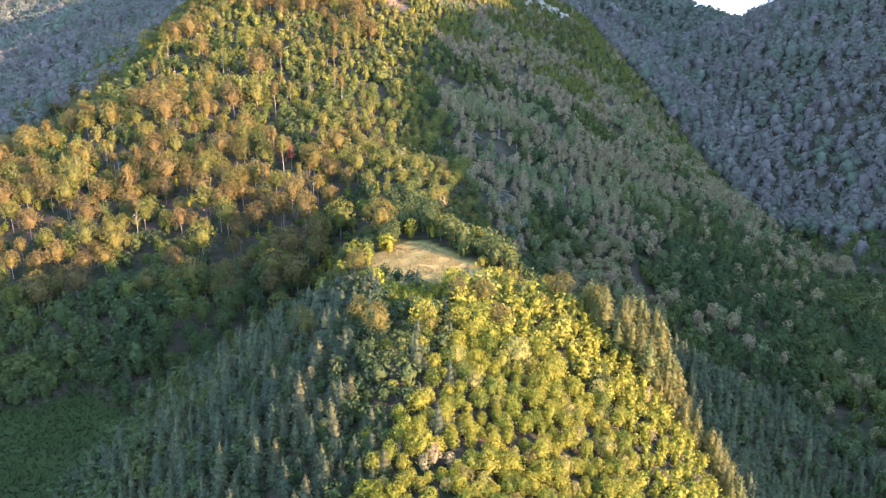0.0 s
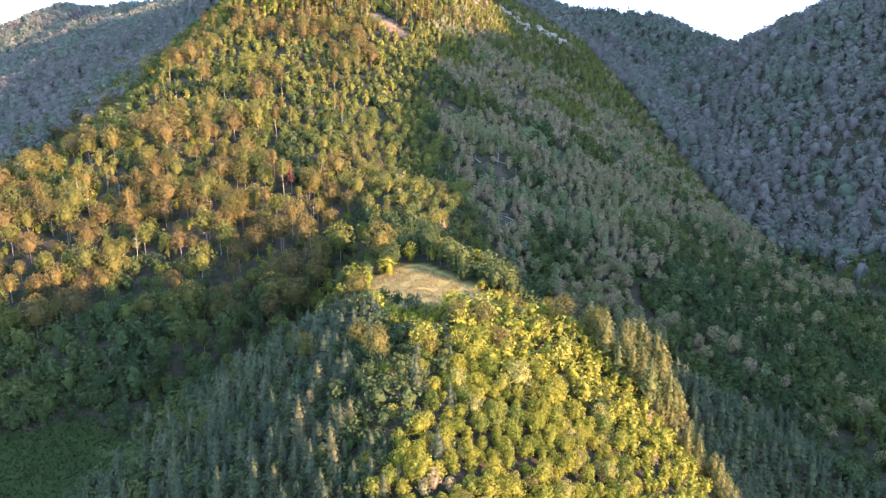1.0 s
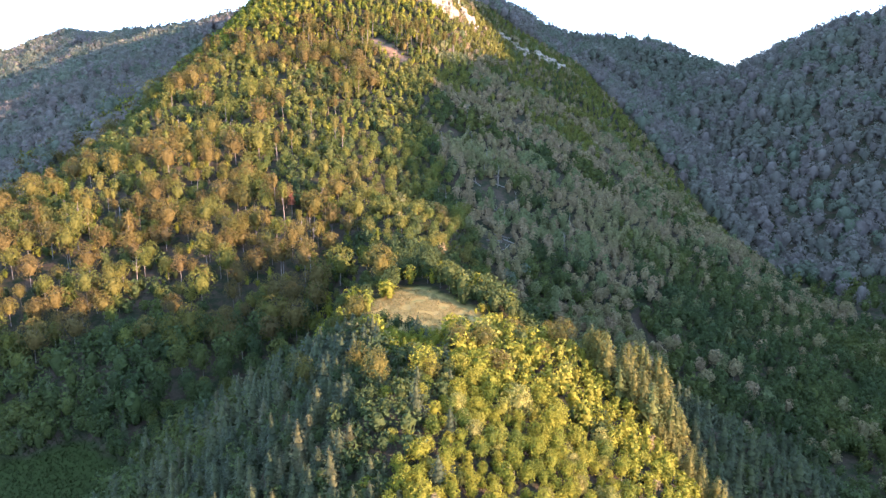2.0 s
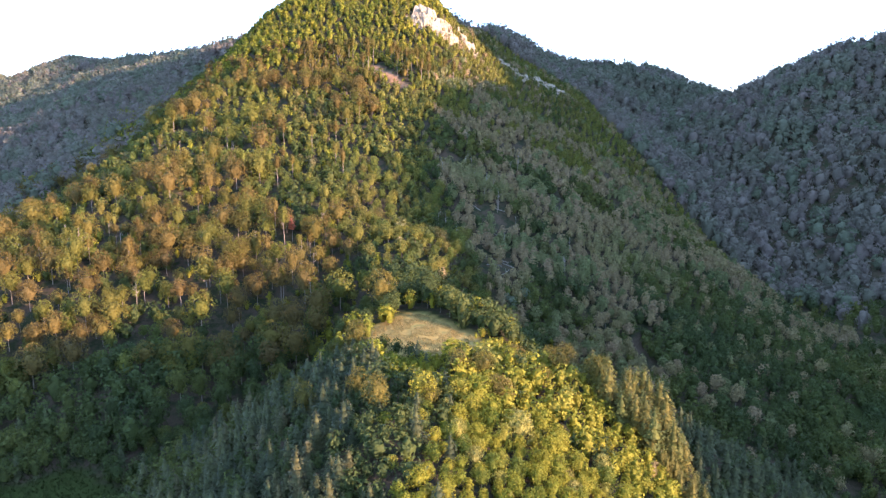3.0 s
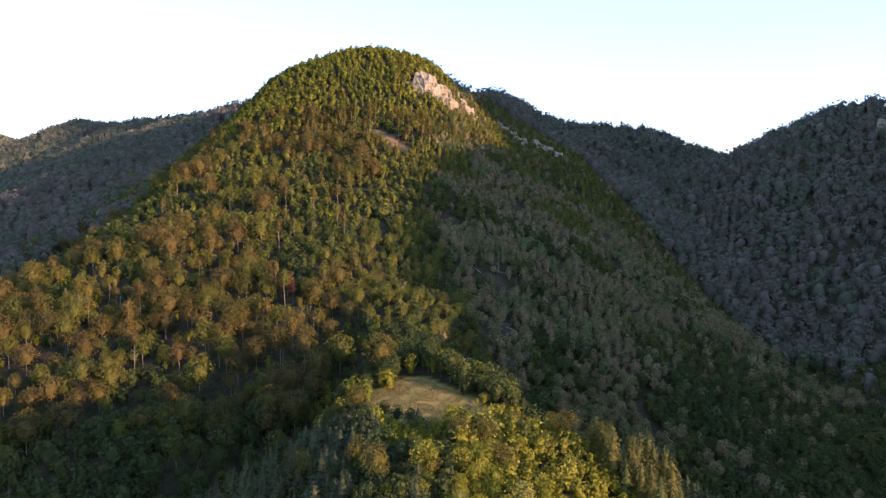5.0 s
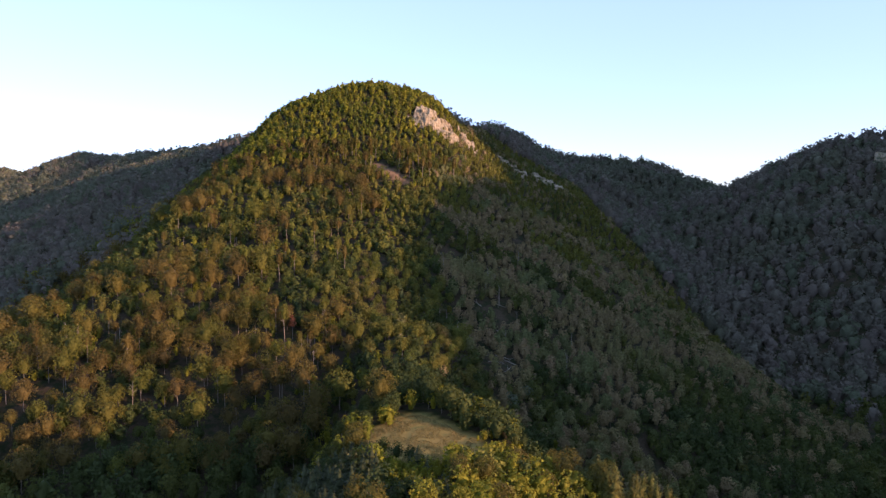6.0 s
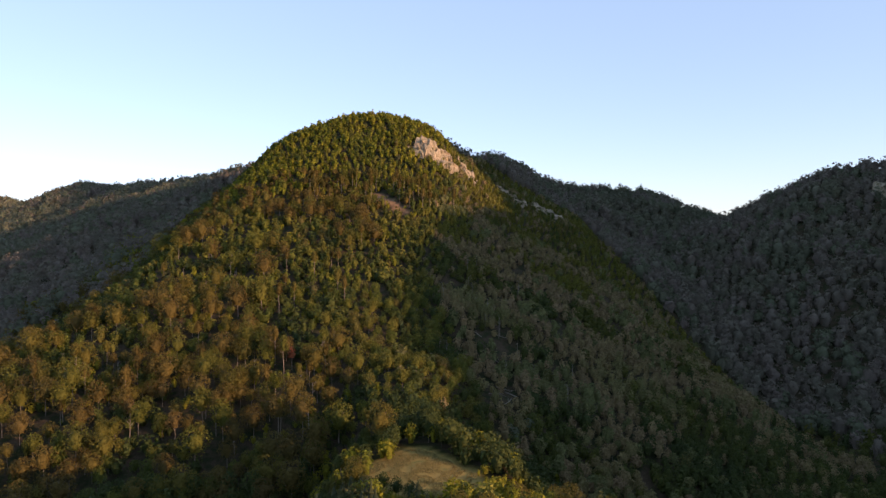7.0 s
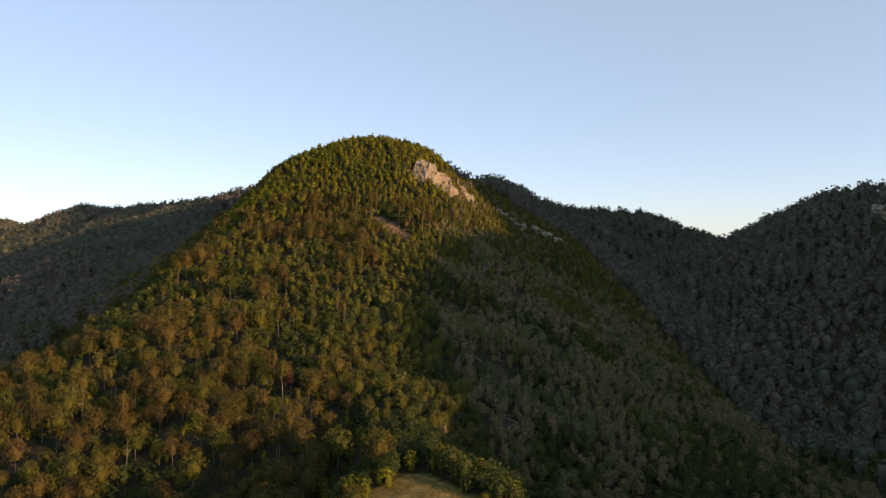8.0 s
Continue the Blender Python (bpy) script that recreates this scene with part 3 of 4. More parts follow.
def open_ground(x, y):
    return in_cliff(x, y) | (np.maximum.reduce([in_meadow(x, y), in_valley_grass(x, y), in_clearing(x, y), in_ravine_grass(x, y)]) > 0)


PLANTED = {k: [] for k in KINDS}


def plant(kind, x, y, keep, r, low=0.75, high=1.2):
    x, y = x[keep], y[keep]
    z = height(x, y) - 0.15
    PLANTED[kind].append(np.stack([x, y, z, r.uniform(0, 2 * np.pi, len(x)), r.uniform(low, high, len(x))], 1))


def spaced(x, y, keep, r, low, high, width):
    """Thin a scatter so that crowns of about that width stand side by side; gives which to keep, and their sizes."""
    size = r.uniform(low, high, len(x))
    chosen, cells = np.zeros(len(x), bool), {}
    for k in r.permutation(np.where(keep)[0]):
        ci, cj = int(x[k] // 12), int(y[k] // 12)
        room = [o for a in (-1, 0, 1) for b in (-1, 0, 1) for o in cells.get((ci + a, cj + b), ())]
        if all(math.hypot(x[k] - x[o], y[k] - y[o]) > 0.5 * width * (size[k] + size[o]) for o in room):
            chosen[k] = True
            cells.setdefault((ci, cj), []).append(k)
    return chosen, size


def plant_spaced(kind, x, y, keep, r, low, high, width):
    chosen, size = spaced(x, y, keep, r, low, high, width)
    x, y = x[chosen], y[chosen]
    PLANTED[kind].append(np.stack([x, y, height(x, y) - 0.15, r.uniform(0, 2 * np.pi, len(x)), size[chosen]], 1))


def low_strip(x, y):
    """The scrubby strip beside the meadow, on the side of the evening sun."""
    sx, sy = math.sin(radians(SUN_AZ)), math.cos(radians(SUN_AZ))
    along, across = (x + 6) * sx - (y - 204) * sy, (x + 6) * sy + (y - 204) * sx
    return (along > 0) & (along < 62) & (np.abs(across + 1) < 11)


def near_camera_wedge(x, y, margin=18):
    """The broad wedge of land in front of the walk."""
    return np.abs(x) < 0.66 * y + margin


# the knoll
x, y, r = scatter(1, -110, 160, 55, 240, 2.15)
wob = 6 * waves(x, y, 25, 20)
right_of = np.interp(y, [80, 111, 129, 144, 157, 175, 200], [58, 54, 54, 50, 44, 36, 24])
on_knoll = (y < np.interp(x, [25, 50], [190, 218]) + 0.3 * wob) & ~open_ground(x, y) & near_camera_wedge(x, y) & (x > -92) & (x < 125 + wob)
on_knoll &= ~low_strip(x, y) & ~((y > 150) & (np.abs(x + 6) < 15) & (in_meadow(x, y + 4) > -0.6))
u = r.rand(len(x))
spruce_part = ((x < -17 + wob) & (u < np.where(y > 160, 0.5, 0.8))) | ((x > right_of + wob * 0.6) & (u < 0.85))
larch_part = (np.abs(x - right_of) < np.interp(y, [95, 125, 145, 175], [2, 3, 7, 10])) & (y > 95) & (y < 184)
# left of the sunlight's edge a darker leaf kind is planted, adding to the shade
dark_part = (x < np.interp(y, [85, 92, 112, 137, 152], [-18, -12, -3, 2, -9]) + 0.6 * wob) & (u < 0.93) & (y < 153 + wob)
tips = (x > -17 + wob) & (x < 2) & (u < 0.04)
big_crowns = (y > 128 + wob) & (y < 188) & (x > -32) & (x < 34)
thin = r.rand(len(x))
plant("larch", x, y, on_knoll & larch_part & (y > 143) & (thin < 0.55), r, 0.62, 0.9)
plant("larch", x + 2, y, on_knoll & larch_part & (y <= 143) & (thin < 0.6), r, 0.36, 0.56)
plant_spaced("spruce", x, y, on_knoll & (spruce_part | tips) & ~larch_part, r, 0.55, 1.08, 2.5)
# sides out of the sun: green leaves replace yellow ones, shade put into leaf colour
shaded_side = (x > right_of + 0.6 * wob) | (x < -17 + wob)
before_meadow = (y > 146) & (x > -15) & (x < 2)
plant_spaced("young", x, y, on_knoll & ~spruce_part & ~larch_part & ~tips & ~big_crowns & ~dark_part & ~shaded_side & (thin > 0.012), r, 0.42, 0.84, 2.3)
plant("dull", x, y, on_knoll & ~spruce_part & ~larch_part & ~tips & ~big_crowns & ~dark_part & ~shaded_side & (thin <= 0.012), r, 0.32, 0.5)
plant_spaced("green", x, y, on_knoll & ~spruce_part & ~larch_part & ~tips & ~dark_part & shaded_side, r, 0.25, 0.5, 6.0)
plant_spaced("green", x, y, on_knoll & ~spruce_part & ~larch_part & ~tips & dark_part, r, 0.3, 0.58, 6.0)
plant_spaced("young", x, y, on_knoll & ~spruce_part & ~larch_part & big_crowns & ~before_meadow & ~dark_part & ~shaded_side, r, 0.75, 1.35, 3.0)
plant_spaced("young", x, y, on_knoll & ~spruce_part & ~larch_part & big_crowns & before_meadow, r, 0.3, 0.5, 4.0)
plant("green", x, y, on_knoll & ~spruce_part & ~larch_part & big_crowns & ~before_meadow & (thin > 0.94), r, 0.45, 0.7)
x, y, r = scatter(37, -24, -7, 84, 106, 2.7)
plant("green", x, y, r.rand(len(x)) < 0.6, r, 0.28, 0.46)
x, y, r = scatter(39, -21, -10, 94, 105, 2.0)
plant("spruce", x, y, r.rand(len(x)) < 0.8, r, 0.45, 0.75)
x, y, r = scatter(40, -150, -88, 178, 204, 3.0)
plant("green", x, y, (in_valley_grass(x, y) < -0.02) & (r.rand(len(x)) < 0.7), r, 0.3, 0.6)
# low scrub in front of the meadow, trees round its back
x, y, r = scatter(2, -48, 48, 150, 268, 3.8)
u = r.rand(len(x))
brow = (y < 196) & (np.abs(x + 6) < 17) & (in_meadow(x, y) < 0.1)
plant("young", x, y, brow & (y > 152) & (y < 188), r, 0.3, 0.62)
low = low_strip(x, y) & (in_meadow(x, y) < 0)
for dx, dy in ((0, 0), (1.9, 0.9)):
    plant("young", x + dx, y + dy, low & ~brow, r, 0.3, 0.6)
back = (y > 190) & (in_meadow(x, y) < -0.1) & ~brow & ~low & (np.abs(x) < 46)
plant("young", x, y, back & (u < 0.1), r, 0.7, 1.2)
plant("green", x, y, back & (u >= 0.4) & (x > -20), r, 0.5, 0.9)
plant("green", x, y, back & (u >= 0.55) & (x <= -20), r, 0.3, 0.5)
plant("young", np.array([-3.5, 6.5, -17.0, -18.5]), np.array([225.0, 220.0, 212.0, 216.0]), np.array([True] * 4), r, 0.8, 1.25)

gold_x = np.array([-3.0, -13, -30, 18, 30, -21, -27, 9.5, 23, 37, -18, -34, 12, 43, 3.5, 28, -25, -30, -36])
gold_y = np.array([134.0, 128, 140, 168, 166, 168, 172, 156, 157, 160, 139, 152, 145, 152, 156, 176, 195, 191, 186])
plant("gold", gold_x, gold_y, np.array([True] * 19), r, 0.6, 0.95)
plant("green", np.array([-13.0, -9.0, -17.0, -6.0, 5.0]), np.array([187.0, 185.0, 191.0, 182.0, 183.0]), np.array([True] * 5), r, 0.42, 0.55)

# silvery shrubs below the meadow, on the shaded side
x, y, r = scatter(34, 14, 44, 262, 292, 5.5)
plant("silver", x, y, (r.rand(len(x)) < 0.6) & (np.abs(x - 26 - 0.4 * (y - 276)) < 8), r, 0.7, 1.15)

# the valley side left of the knoll
x, y, r = scatter(3, -240, -22, 130, 236, 5.2)
keep = ~open_ground(x, y) & near_camera_wedge(x, y, 30) & (y > 192 - 0.12 * (x + 60)) & ((x < -36) | (y > 205))
rim = x > -50
plant_spaced("green", x, y, keep & ~rim, r, 0.6, 1.2, 5.2)
plant_spaced("green", x, y, keep & rim, r, 0.35, 0.55, 5.2)
x, y, r = scatter(4, -190, -60, 90, 222, 4.4)
keep = (in_valley_grass(x, y) < 0.02) & near_camera_wedge(x, y, 30) & (y < 200 - 0.12 * (x + 60)) & (x < -60) & (height(x, y) < 32)
u = r.rand(len(x))
plant("green", x, y, keep & (u < 0.78), r, 0.35, 0.8)
plant("spruce", x, y, keep & (u > 0.75), r, 0.5, 1.0)

# the sunlit face of the great mountain
x, y, r = scatter(5, -330, 60, 228, 720, 5.6)
c = crest_x(y)
face = (x < c + 4) & ((y > 262) | (x < -46)) & ~open_ground(x, y) & near_camera_wedge(x, y, 30) & (in_clearing(x, y) < -0.05) & (in_clearing(x, y + 9) < 0)
band = waves(x, y, 70, 21) + 0.9 * np.exp(-((y - 285) / 50) ** 2) + 0.8 * np.exp(-((y - 545) / 40) ** 2) - 0.75 * np.exp(-((y - 430) / 65) ** 2) - 1.2 * np.exp(-((x - c) / 28) ** 2) - 0.9 * (y > 590) - 3.0 * (y > 630)
u = r.rand(len(x))
tan_part = band + r.normal(size=len(x)) * 0.45 > 0.27
gap = waves(x, y, 26, 22) > 0.6
face &= np.hypot(x + 67, (y - 305) * 0.7) > 7          # the open spot before the dead conifer
plant_spaced("tan", x, y, face & tan_part & ~gap, r, 0.5, 1.08, 7.6)
fresh = r.rand(len(x)) < 0.6
plant_spaced("fresh", x, y, face & ~tan_part & fresh, r, 0.6, np.where(y > 560, 0.85, 1.12), 5.2)
plant_spaced("green", x, y, face & ~tan_part & ~fresh, r, 0.45, np.where(y > 560, 0.8, 0.95), 6.0)
x, y, r = scatter(6, -330, 40, 262, 720, 5.0)
face = (x < crest_x(y) + 4) & ~open_ground(x, y) & near_camera_wedge(x, y, 30) & (in_clearing(x, y + 6) < 0)
bare_floor = waves(x, y, 30, 52) > 0.35
plant("young", x, y, face & ~bare_floor & (y <= 560) & (r.rand(len(x)) < 0.3), r, 0.35, 0.95)
plant("young", x, y, face & (y > 560) & (r.rand(len(x)) < 0.85), r, 0.65, 1.2)

x, y, r = scatter(33, -108, 14, 538, 574, 6.0)
beside = (in_clearing(x, y) < 0.25) & (in_clearing(x, y + 7) < 0.1)
plant("slim", x, y, beside & (r.rand(len(x)) < 0.42), r, 0.75, 1.05)
x, y, r = scatter(32, -170, -28, 268, 460, 11.0)
plant("slim", x, y, (waves(x, y, 60, 28) > 0.0) & (r.rand(len(x)) < 0.32), r, 0.6, 0.95)

# the tallest crowns of the sunlit slope
plant("gold", np.array([-88.0, -86.0, -20.5]), np.array([286.0, 292.0, 225.0]), np.array([True] * 3), r, 1.2, 1.4)
plant("tan", np.array([-104.0, -136.0, -97.0]), np.array([405.0, 347.0, 372.0]), np.array([True] * 3), r, 1.15, 1.35)

# low scrub on the slip
x, y, r = scatter(35, -72, -20, 536, 556, 3.4)
plant("young", x, y, (in_clearing(x, y) > 0) & (r.rand(len(x)) < 0.3), r, 0.2, 0.4)

# the shaded face to its right, thinly grown
x, y, r = scatter(7, -40, 260, 215, 800, 4.5)
c = crest_x(y)
edge = right_edge(y) + 10
flank = (x >= c + 4) & (x < edge + 30) & ~open_ground(x, y) & (in_meadow(x, y) < -0.15) & near_camera_wedge(x, y, 40) & ~((y < 262) & (x < 45)) & (y > 216)
bare = (waves(x, y, 45, 23) + 0.7 * np.exp(-((x - 30) / 30) ** 2 - ((y - 370) / 45) ** 2) + 1.2 * np.exp(-((x - 27) / 14) ** 2 - ((y - 313) / 11) ** 2)) > 0.85
u = r.rand(len(x))
greenish = waves(x, y, 55, 24) + 0.6 * (y < 290) + 0.4 * (y > 440) - 0.4 * ((y > 300) & (y < 420) & (x < 120)) + r.normal(size=len(x)) * 0.5 > 0.55
near_crest = (x < c + np.interp(y, [250, 330, 420, 520], [44, 36, 26, 14]) + 5 * waves(x, y, 18, 62)) & (u < 0.93)
high = (y > 560) & (x > 20) & (u < 0.75)
plant("fresh", x, y, flank & near_crest & (u < 0.5), r, 0.5, 0.95)
plant("green", x, y, flank & near_crest & (u >= 0.5), r, 0.45, 0.85)
flank &= ~near_crest
greenish |= (x > 90) & (y < 345) & (u < 0.65)
plant("fresh", x, y, flank & high, r, 0.45, 0.75)
plant("fresh", x, y, flank & greenish & ~bare & ~high & (y > 470), r, 0.5, 0.85)
plant("green", x, y, flank & greenish & ~bare & ~high & (y <= 470), r, 0.45, 0.9)
plant("dull", x, y, flank & ~greenish & ~high & (~bare | (u < 0.3)), r, 0.5, 1.02)

# scrub on the ledges of the summit cliff
x, y, r = scatter(31, -40, 50, 612, 668, 3.6)
plant("fresh", x, y, in_cliff(x, y) & (waves(x, y, 11, 61) > -0.1) & (r.rand(len(x)) < 0.62), r, 0.2, 0.42)

x, y, r = scatter(36, 40, 130, 660, 725, 3.6)
plant("green", x, y, in_cliff(x, y) & (r.rand(len(x)) < 0.4), r, 0.25, 0.45)

# the far mountains
def faces_valley(x, y):
    """Slopes that look towards the valley in front, and the strip along each crest."""
    d = np.hypot(x, y)
    ahead = height(x * (1 - 12 / d), y * (1 - 12 / d))
    open_view = np.ones(len(x), bool)
    for f in np.linspace(0.25, 0.97, 30):          # not in the dip behind a nearer crest
        open_view &= height(x * f, y * f) - 14 < 124 + f * (height(x, y) + 14 - 124)
    return ((height(x, y) - ahead) / 12 > -0.12) & open_view


for seed, x0, x1, y0, y1, gap_m in ((8, -420, 760, 260, 1180, 9.2), (18, -1500, -420, 560, 2000, 11.0)):
    x, y, r = scatter(seed, x0, x1, y0, y1, gap_m)
    away = (x > right_edge(y) + 45) | (x < left_edge(y) - 4) | (y > 800)
    keep = away & near_camera_wedge(x, y, 25) & ~open_ground(x, y)
    x, y = x[keep], y[keep]
    keep = faces_valley(x, y)
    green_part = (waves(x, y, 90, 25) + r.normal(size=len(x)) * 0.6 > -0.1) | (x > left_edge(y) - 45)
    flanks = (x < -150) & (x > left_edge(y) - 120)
    # dark green trees low in the ravine, their darker leaves also standing for its shade
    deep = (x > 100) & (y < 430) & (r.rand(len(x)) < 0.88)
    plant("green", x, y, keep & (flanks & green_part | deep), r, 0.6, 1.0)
    plant("hazed", x, y, keep & ~(flanks & green_part | deep), r, 0.75, 1.3)
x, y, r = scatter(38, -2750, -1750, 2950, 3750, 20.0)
plant("hazed", x, y, near_camera_wedge(x, y, 60), r, 1.7, 2.3)
# a thin row of pines along the back ridge
x, y, r = scatter(42, 228, 318, 1084, 1096, 6.5)
plant("spruce", x, y, r.rand(len(x)) < 0.6, r, 1.3, 2.1)
# the right foot of the land
x, y, r = scatter(9, 95, 330, 120, 330, 6.2)
keep = (x > np.interp(y, [120, 200, 250, 330], [100, 106, 130, 205])) & near_camera_wedge(x, y, 40) & ~open_ground(x, y)
u = r.rand(len(x))
plant("green", x, y, keep & (u < 0.92), r, 0.5, 0.9)
plant("dull", x, y, keep & (u >= 0.92), r, 0.6, 0.9)


# ---- trees: the nearest singly, the rest as joined woods ----
def woods(kind, spots, detail):
    spec = KINDS[kind]
    shapes = [simple(s) for s in spec[detail]]
    r = np.random.RandomState(len(spots))
    vs, ts, tint, n = [], [], [], 0
    which = r.randint(0, len(shapes), len(spots))
    for k, (v, t) in enumerate(shapes):
        s = spots[which == k]
        if not len(s):
            continue
        ca, sa = np.cos(s[:, 3])[:, None], np.sin(s[:, 3])[:, None]
        wide = s[:, 4:5] * r.uniform(0.85, 1.15, (len(s), 1))
        px = (v[None, :, 0] * ca - v[None, :, 1] * sa) * wide + s[:, 0:1]
        py = (v[None, :, 0] * sa + v[None, :, 1] * ca) * wide + s[:, 1:2]
        pz = v[None, :, 2] * s[:, 4:5] + s[:, 2:3]
        vs.append(np.stack([px, py, pz], -1).reshape(-1, 3))
        ts.append((t[None] + (np.arange(len(s)) * len(v))[:, None, None]).reshape(-1, 3) + n)
        patch = np.clip(0.5 + 0.4 * waves(s[:, 0], s[:, 1], 75, 51) + 0.38 * (r.rand(len(s)) - 0.5), 0, 0.999)
        tint.append(np.repeat(patch, len(v)))
        n += len(s) * len(v)
    me = mesh_of("woods", np.concatenate(vs), np.concatenate(ts), spec["mat"], {"tint": np.concatenate(tint)}, True)
    return me


def single_trees(kind, spots):
    spec = KINDS[kind]
    models = []
    for trunk, crown in spec["near"]:
        root = new(spec["name"])
        tagged(root, spec["label"], spec["category"], spec["group"])
        for part_name, (v, t), mat in (("trunk", trunk, BARK), ("crown", crown, spec["mat"])):
            ob = new(part_name, mesh_of(part_name, v, t, mat, None, True))
            ob.parent = root
        models.append(root)
    r = np.random.RandomState(7)
    for k, (px, py, pz, turn, size) in enumerate(spots):
        m = Matrix.Translation((px, py, pz)) @ Matrix.Rotation(turn, 4, "Z") @ Matrix.Diagonal((size * r.uniform(0.88, 1.12), size * r.uniform(0.88, 1.12), size, 1))
        if k < len(models):
            models[k].matrix_basis = m
        else:
            copy_thing(models[k % len(models)], pose(0, 0, 0)).matrix_basis = m


NEAREST = {"young": (5, 112, 300), "spruce": (-25, 110, 240), "larch": (40, 140, 300), "green": (-45, 212, 300), "tan": (-80, 255, 300), "dull": (70, 250, 100), "slim": (-60, 400, 300), "fresh": (-60, 300, 290), "silver": (26, 276, 100), "gold": (0, 150, 100), "hazed": (0, 0, 0)}
WOODS_LABEL = {"young": "dense young yellow-green broadleaf wood", "green": "dark green broadleaf forest covering the slopes", "tan": "tan-leaved tall trees on the sunlit slope",
               "dull": "grey-brown thin forest on the shaded slopes", "spruce": "grey-green young spruce plantation", "larch": "golden tall conifers", "slim": "slender tall tan trees", "fresh": "fresh yellow-green trees on the sunlit mountain", "silver": "silvery shrubs", "gold": "golden trees", "hazed": "green and brown forest on the far mountains, leaves greyed for haze"}
for kind, (cx, cy, count) in NEAREST.items():
    spots = np.concatenate(PLANTED[kind])
    order = np.argsort(np.hypot(spots[:, 0] - cx, spots[:, 1] - cy) - 900.0 * ((kind == "tan") & (spots[:, 1] < 200)))
    if count:
        single_trees(kind, spots[order[:count]])
    rest = spots[order[count:]]
    if len(rest):
        distant = (rest[:, 1] > 400) & ("dot" in KINDS[kind])
        if (~distant).any():
            tagged(new("forest", woods(kind, rest[~distant], "far")), WOODS_LABEL[kind], "forest", kind="stuff")
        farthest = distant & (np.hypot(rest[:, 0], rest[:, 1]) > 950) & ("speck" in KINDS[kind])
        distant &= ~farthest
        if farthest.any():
            tagged(new("far_forest", woods(kind, rest[farthest], "speck")), "far-off mountain forest with haze mixed into its leaf colours", "forest", kind="stuff")
        if distant.any():
            tagged(new("distant_forest", woods(kind, rest[distant], "dot")), "distant " + WOODS_LABEL[kind], "forest", kind="stuff")


# ---- dead wood on the slopes ----
def part(name, shape, mat, parent, label=""):
    ob = new(name, mesh_of(name, shape[0], shape[1], mat, None, False))
    ob.parent = parent
    return tagged(ob, label) if label else ob


def fallen_log(seed, px, py, length, turn):
    """A bleached trunk lying down the slope, with stubs of limbs."""
    r = np.random.RandomState(seed)
    stem = tube([(r.normal() * 0.1, r.normal() * 0.1, f * length) for f in (0, 0.3, 0.6, 1.0)], [0.24, 0.21, 0.16, 0.06])
    root = new("fallen_log")
    tagged(root, "bleached fallen tree trunk lying on the shaded slope", "log", "fallen trunks on the slope")
    part("trunk", stem, DEAD_WOOD, root)
    for k in range(4):
        f, a, n = r.uniform(0.35, 0.9), r.uniform(0, 2 * np.pi), r.uniform(0.8, 2.2)
        b = np.array([0, 0, f * length])
        part("limb", tube([b, b + [math.cos(a) * n * 0.6, math.sin(a) * n * 0.6, n * 0.5], b + [math.cos(a) * n, math.sin(a) * n, n * 1.2]], [0.1, 0.07, 0.02], 5), DEAD_WOOD, root)
    ex, ey = px + length * math.cos(radians(turn)), py + length * math.sin(radians(turn))
    z0, z1 = float(height(px, py)), float(height(ex, ey))
    way = Vector((ex - px, ey - py, z1 - z0)).to_track_quat("Z", "Y").to_matrix().to_4x4()
    root.matrix_basis = Matrix.Translation((px, py, z0 + 0.45)) @ way


for seed, (px, py, length, turn) in enumerate(((40, 352, 9, 20), (31, 347, 8, 160), (45, 341, 7, 100), (37, 334, 8, 75), (27, 372, 9, 10), (20, 366, 6, 140), (52, 360, 7, 200), (12, 420, 9, 15), (30, 424, 7, 170), (20, 311, 8, 25), (33, 316, 7, 160), (27, 305, 6, 60), (36, 308, 7, 100), (24, 320, 8, 5))):
    fallen_log(seed, px, py, length, turn)


def snag(seed, px, py, tall):
    """A bare standing trunk with a few broken limbs."""
    r = np.random.RandomState(seed)
    root = new("dead_tree")
    tagged(root, "bare pale standing dead tree with broken limbs", "dead tree", "dead trees on the slope")
    lean = r.uniform(-0.06, 0.06, 2) * tall
    part("trunk", tube([(lean[0] * f, lean[1] * f, f * tall - 0.4 * (f == 0)) for f in (0, 0.3, 0.7, 1.0)], [0.19, 0.16, 0.1, 0.03]), DEAD_WOOD if seed % 3 == 0 else BARK, root)
    for k in range(5):
        f, a, n = r.uniform(0.45, 0.95), r.uniform(0, 2 * np.pi), r.uniform(0.7, 2.0)
        b = np.array([lean[0] * f, lean[1] * f, f * tall])
        part("limb", tube([b, b + [math.cos(a) * n * 0.5, math.sin(a) * n * 0.5, n * 0.4], b + [math.cos(a) * n, math.sin(a) * n, n]], [0.09, 0.06, 0.02], 5), DEAD_WOOD, root)
    root.matrix_basis = Matrix.Translation((px, py, float(height(px, py)))) @ Matrix.Rotation(r.uniform(0, 6), 4, "Z")


chance = np.random.RandomState(77)
for k in range(26):
    py = chance.uniform(318, 460)
    snag(k, float(crest_x(py)) + chance.uniform(20, 105), py, chance.uniform(6, 11))
for k in range(14):
    py = chance.uniform(262, 420)
    snag(100 + k, float(crest_x(py)) - chance.uniform(25, 150), py, chance.uniform(9, 15))

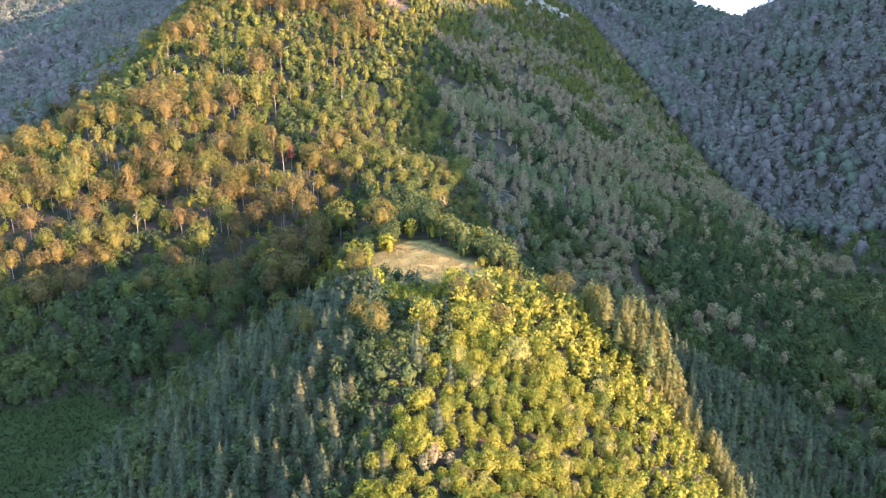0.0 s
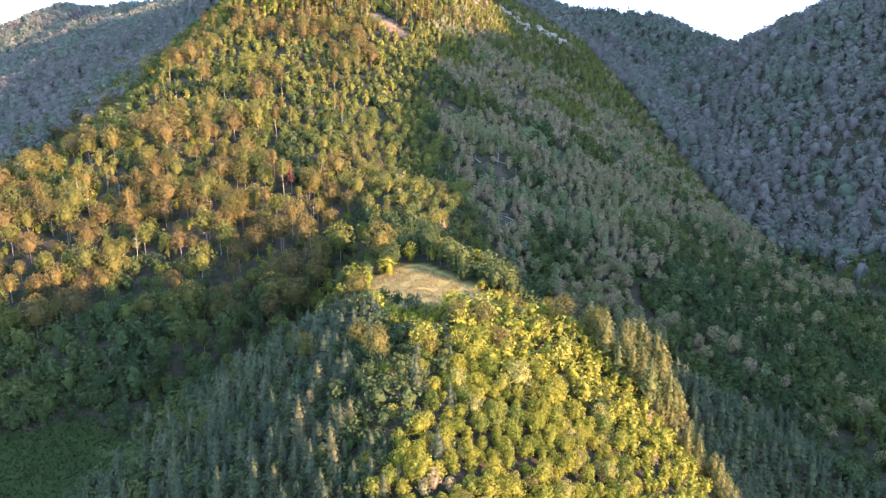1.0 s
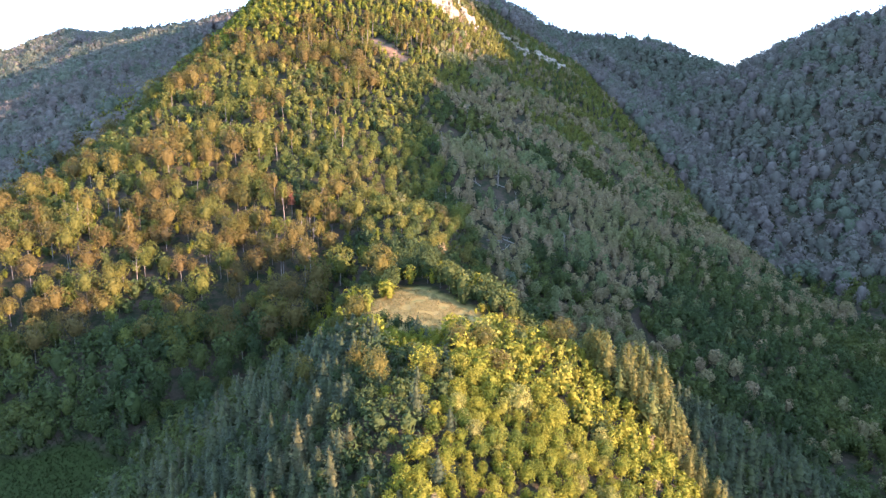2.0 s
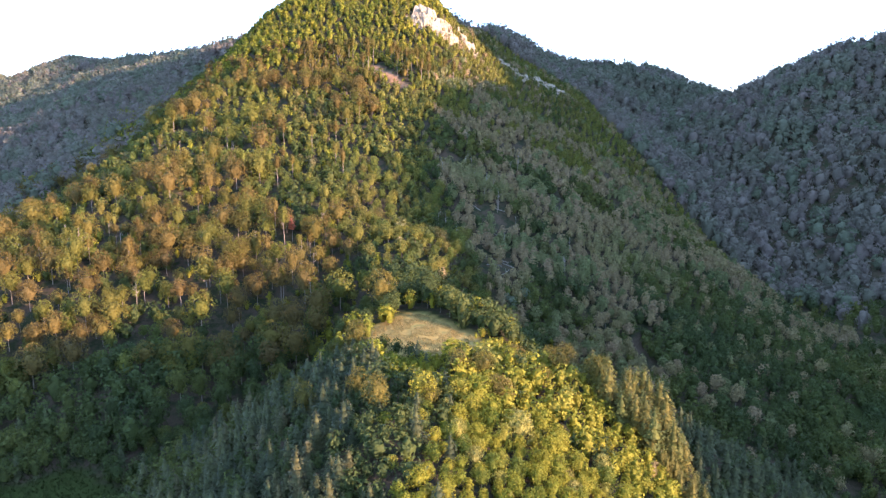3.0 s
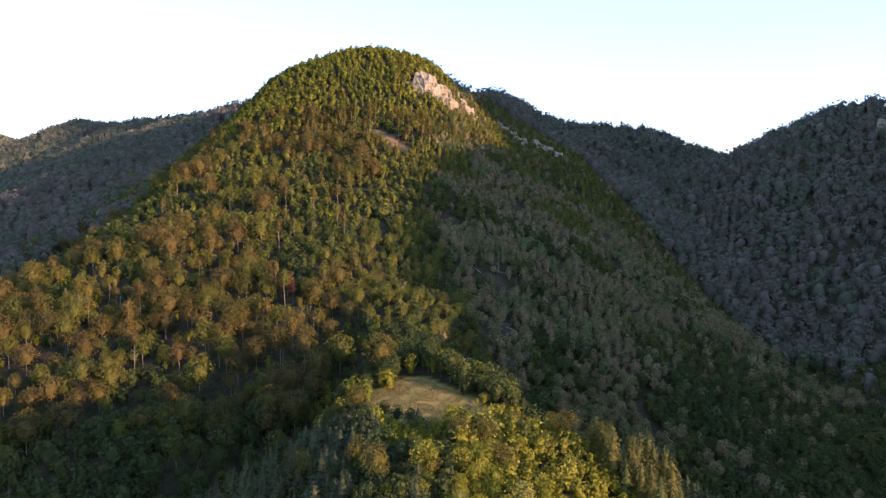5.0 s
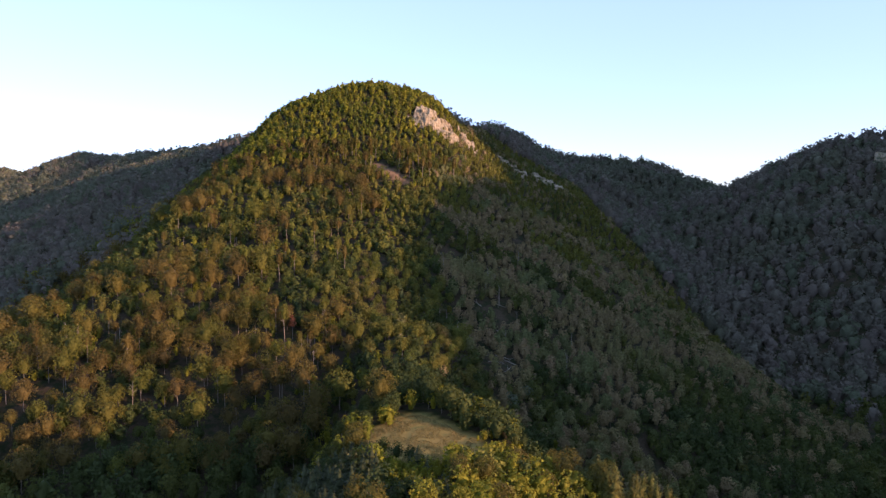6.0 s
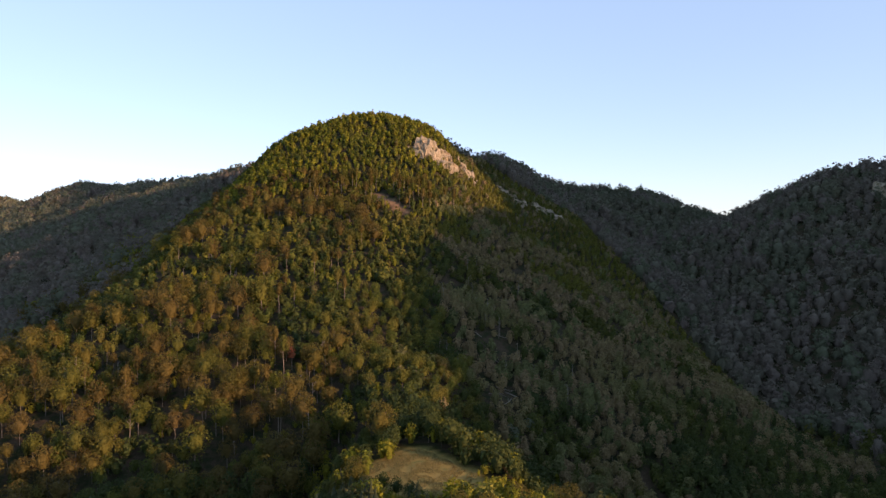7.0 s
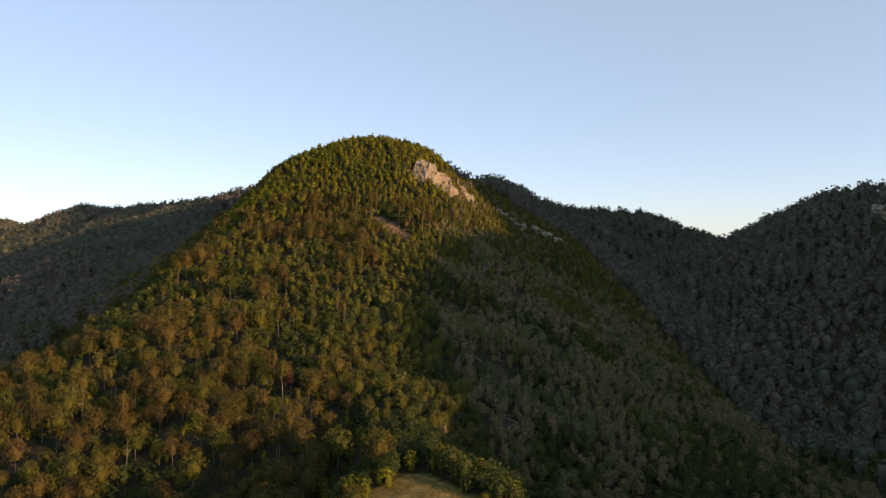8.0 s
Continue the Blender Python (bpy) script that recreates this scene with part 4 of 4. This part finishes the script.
# a rust-brown dead conifer among the tan trees
rusty = new("dead_conifer")
tagged(rusty, "rust-red dead conifer standing among tan trees", "conifer")
stem, boughs = conifer(300, 12.0, 3.0, 6.0, 300, 0.36, 0.16, 0.35)
part("trunk", stem, BARK, rusty)
part("crown", boughs, NEEDLE_RUST, rusty)
rusty.matrix_basis = Matrix.Translation((-69, 316, float(height(-69, 316)) - 0.1))


# ---- grass ----
def tufts(name, spots, blade, spread, mat, label):
    r = np.random.RandomState(5)
    n = len(spots)
    a = r.uniform(0, 2 * np.pi, (n, 5))
    lean = r.uniform(0.1, 0.6, (n, 5)) * blade
    tall = blade * r.uniform(0.5, 1.2, (n, 5))
    foot = spots[:, None, :] + np.stack([np.cos(a) * spread, np.sin(a) * spread, 0 * a], -1) * r.uniform(0, 1, (n, 5, 1))
    side = np.stack([-np.sin(a), np.cos(a), 0 * a], -1) * spread * 0.35
    tip = foot + np.stack([np.cos(a) * lean, np.sin(a) * lean, tall], -1)
    v = np.stack([foot - side, foot + side, tip], 2).reshape(-1, 3)
    t = np.arange(len(v)).reshape(-1, 3)
    tagged(new(name, mesh_of(name, v, t, mat, {"tint": np.repeat(r.rand(n), 15)})), label, "grass", kind="stuff")


STRAW = foliage("dry_grass", [(0.0, (0.162, 0.132, 0.044)), (0.5, (0.221, 0.174, 0.064)), (1.0, (0.272, 0.212, 0.096))], 0.2)
GRASS = foliage("green_grass", [(0.0, (0.017, 0.03, 0.006)), (0.6, (0.027, 0.042, 0.008)), (1.0, (0.041, 0.046, 0.012))], 0.2)
r = np.random.RandomState(41)
x, y = r.uniform(-24, 12, 9000), r.uniform(182, 228, 9000)
keep = (in_meadow(x, y) > 0.02) & (waves(x, y, 6, 44) > -0.35)
tufts("dry_meadow_grass", np.stack([x, y, height(x, y) - 0.02], 1)[keep], 0.35, 0.22, STRAW, "dry straw-coloured mown grass on the clearing")
x, y = r.uniform(-165, -60, 16000), r.uniform(105, 200, 16000)
keep = in_valley_grass(x, y) > -0.3
tufts("valley_grass", np.stack([x, y, height(x, y) - 0.02], 1)[keep], 0.5, 0.35, GRASS, "rank green grass on the valley floor")
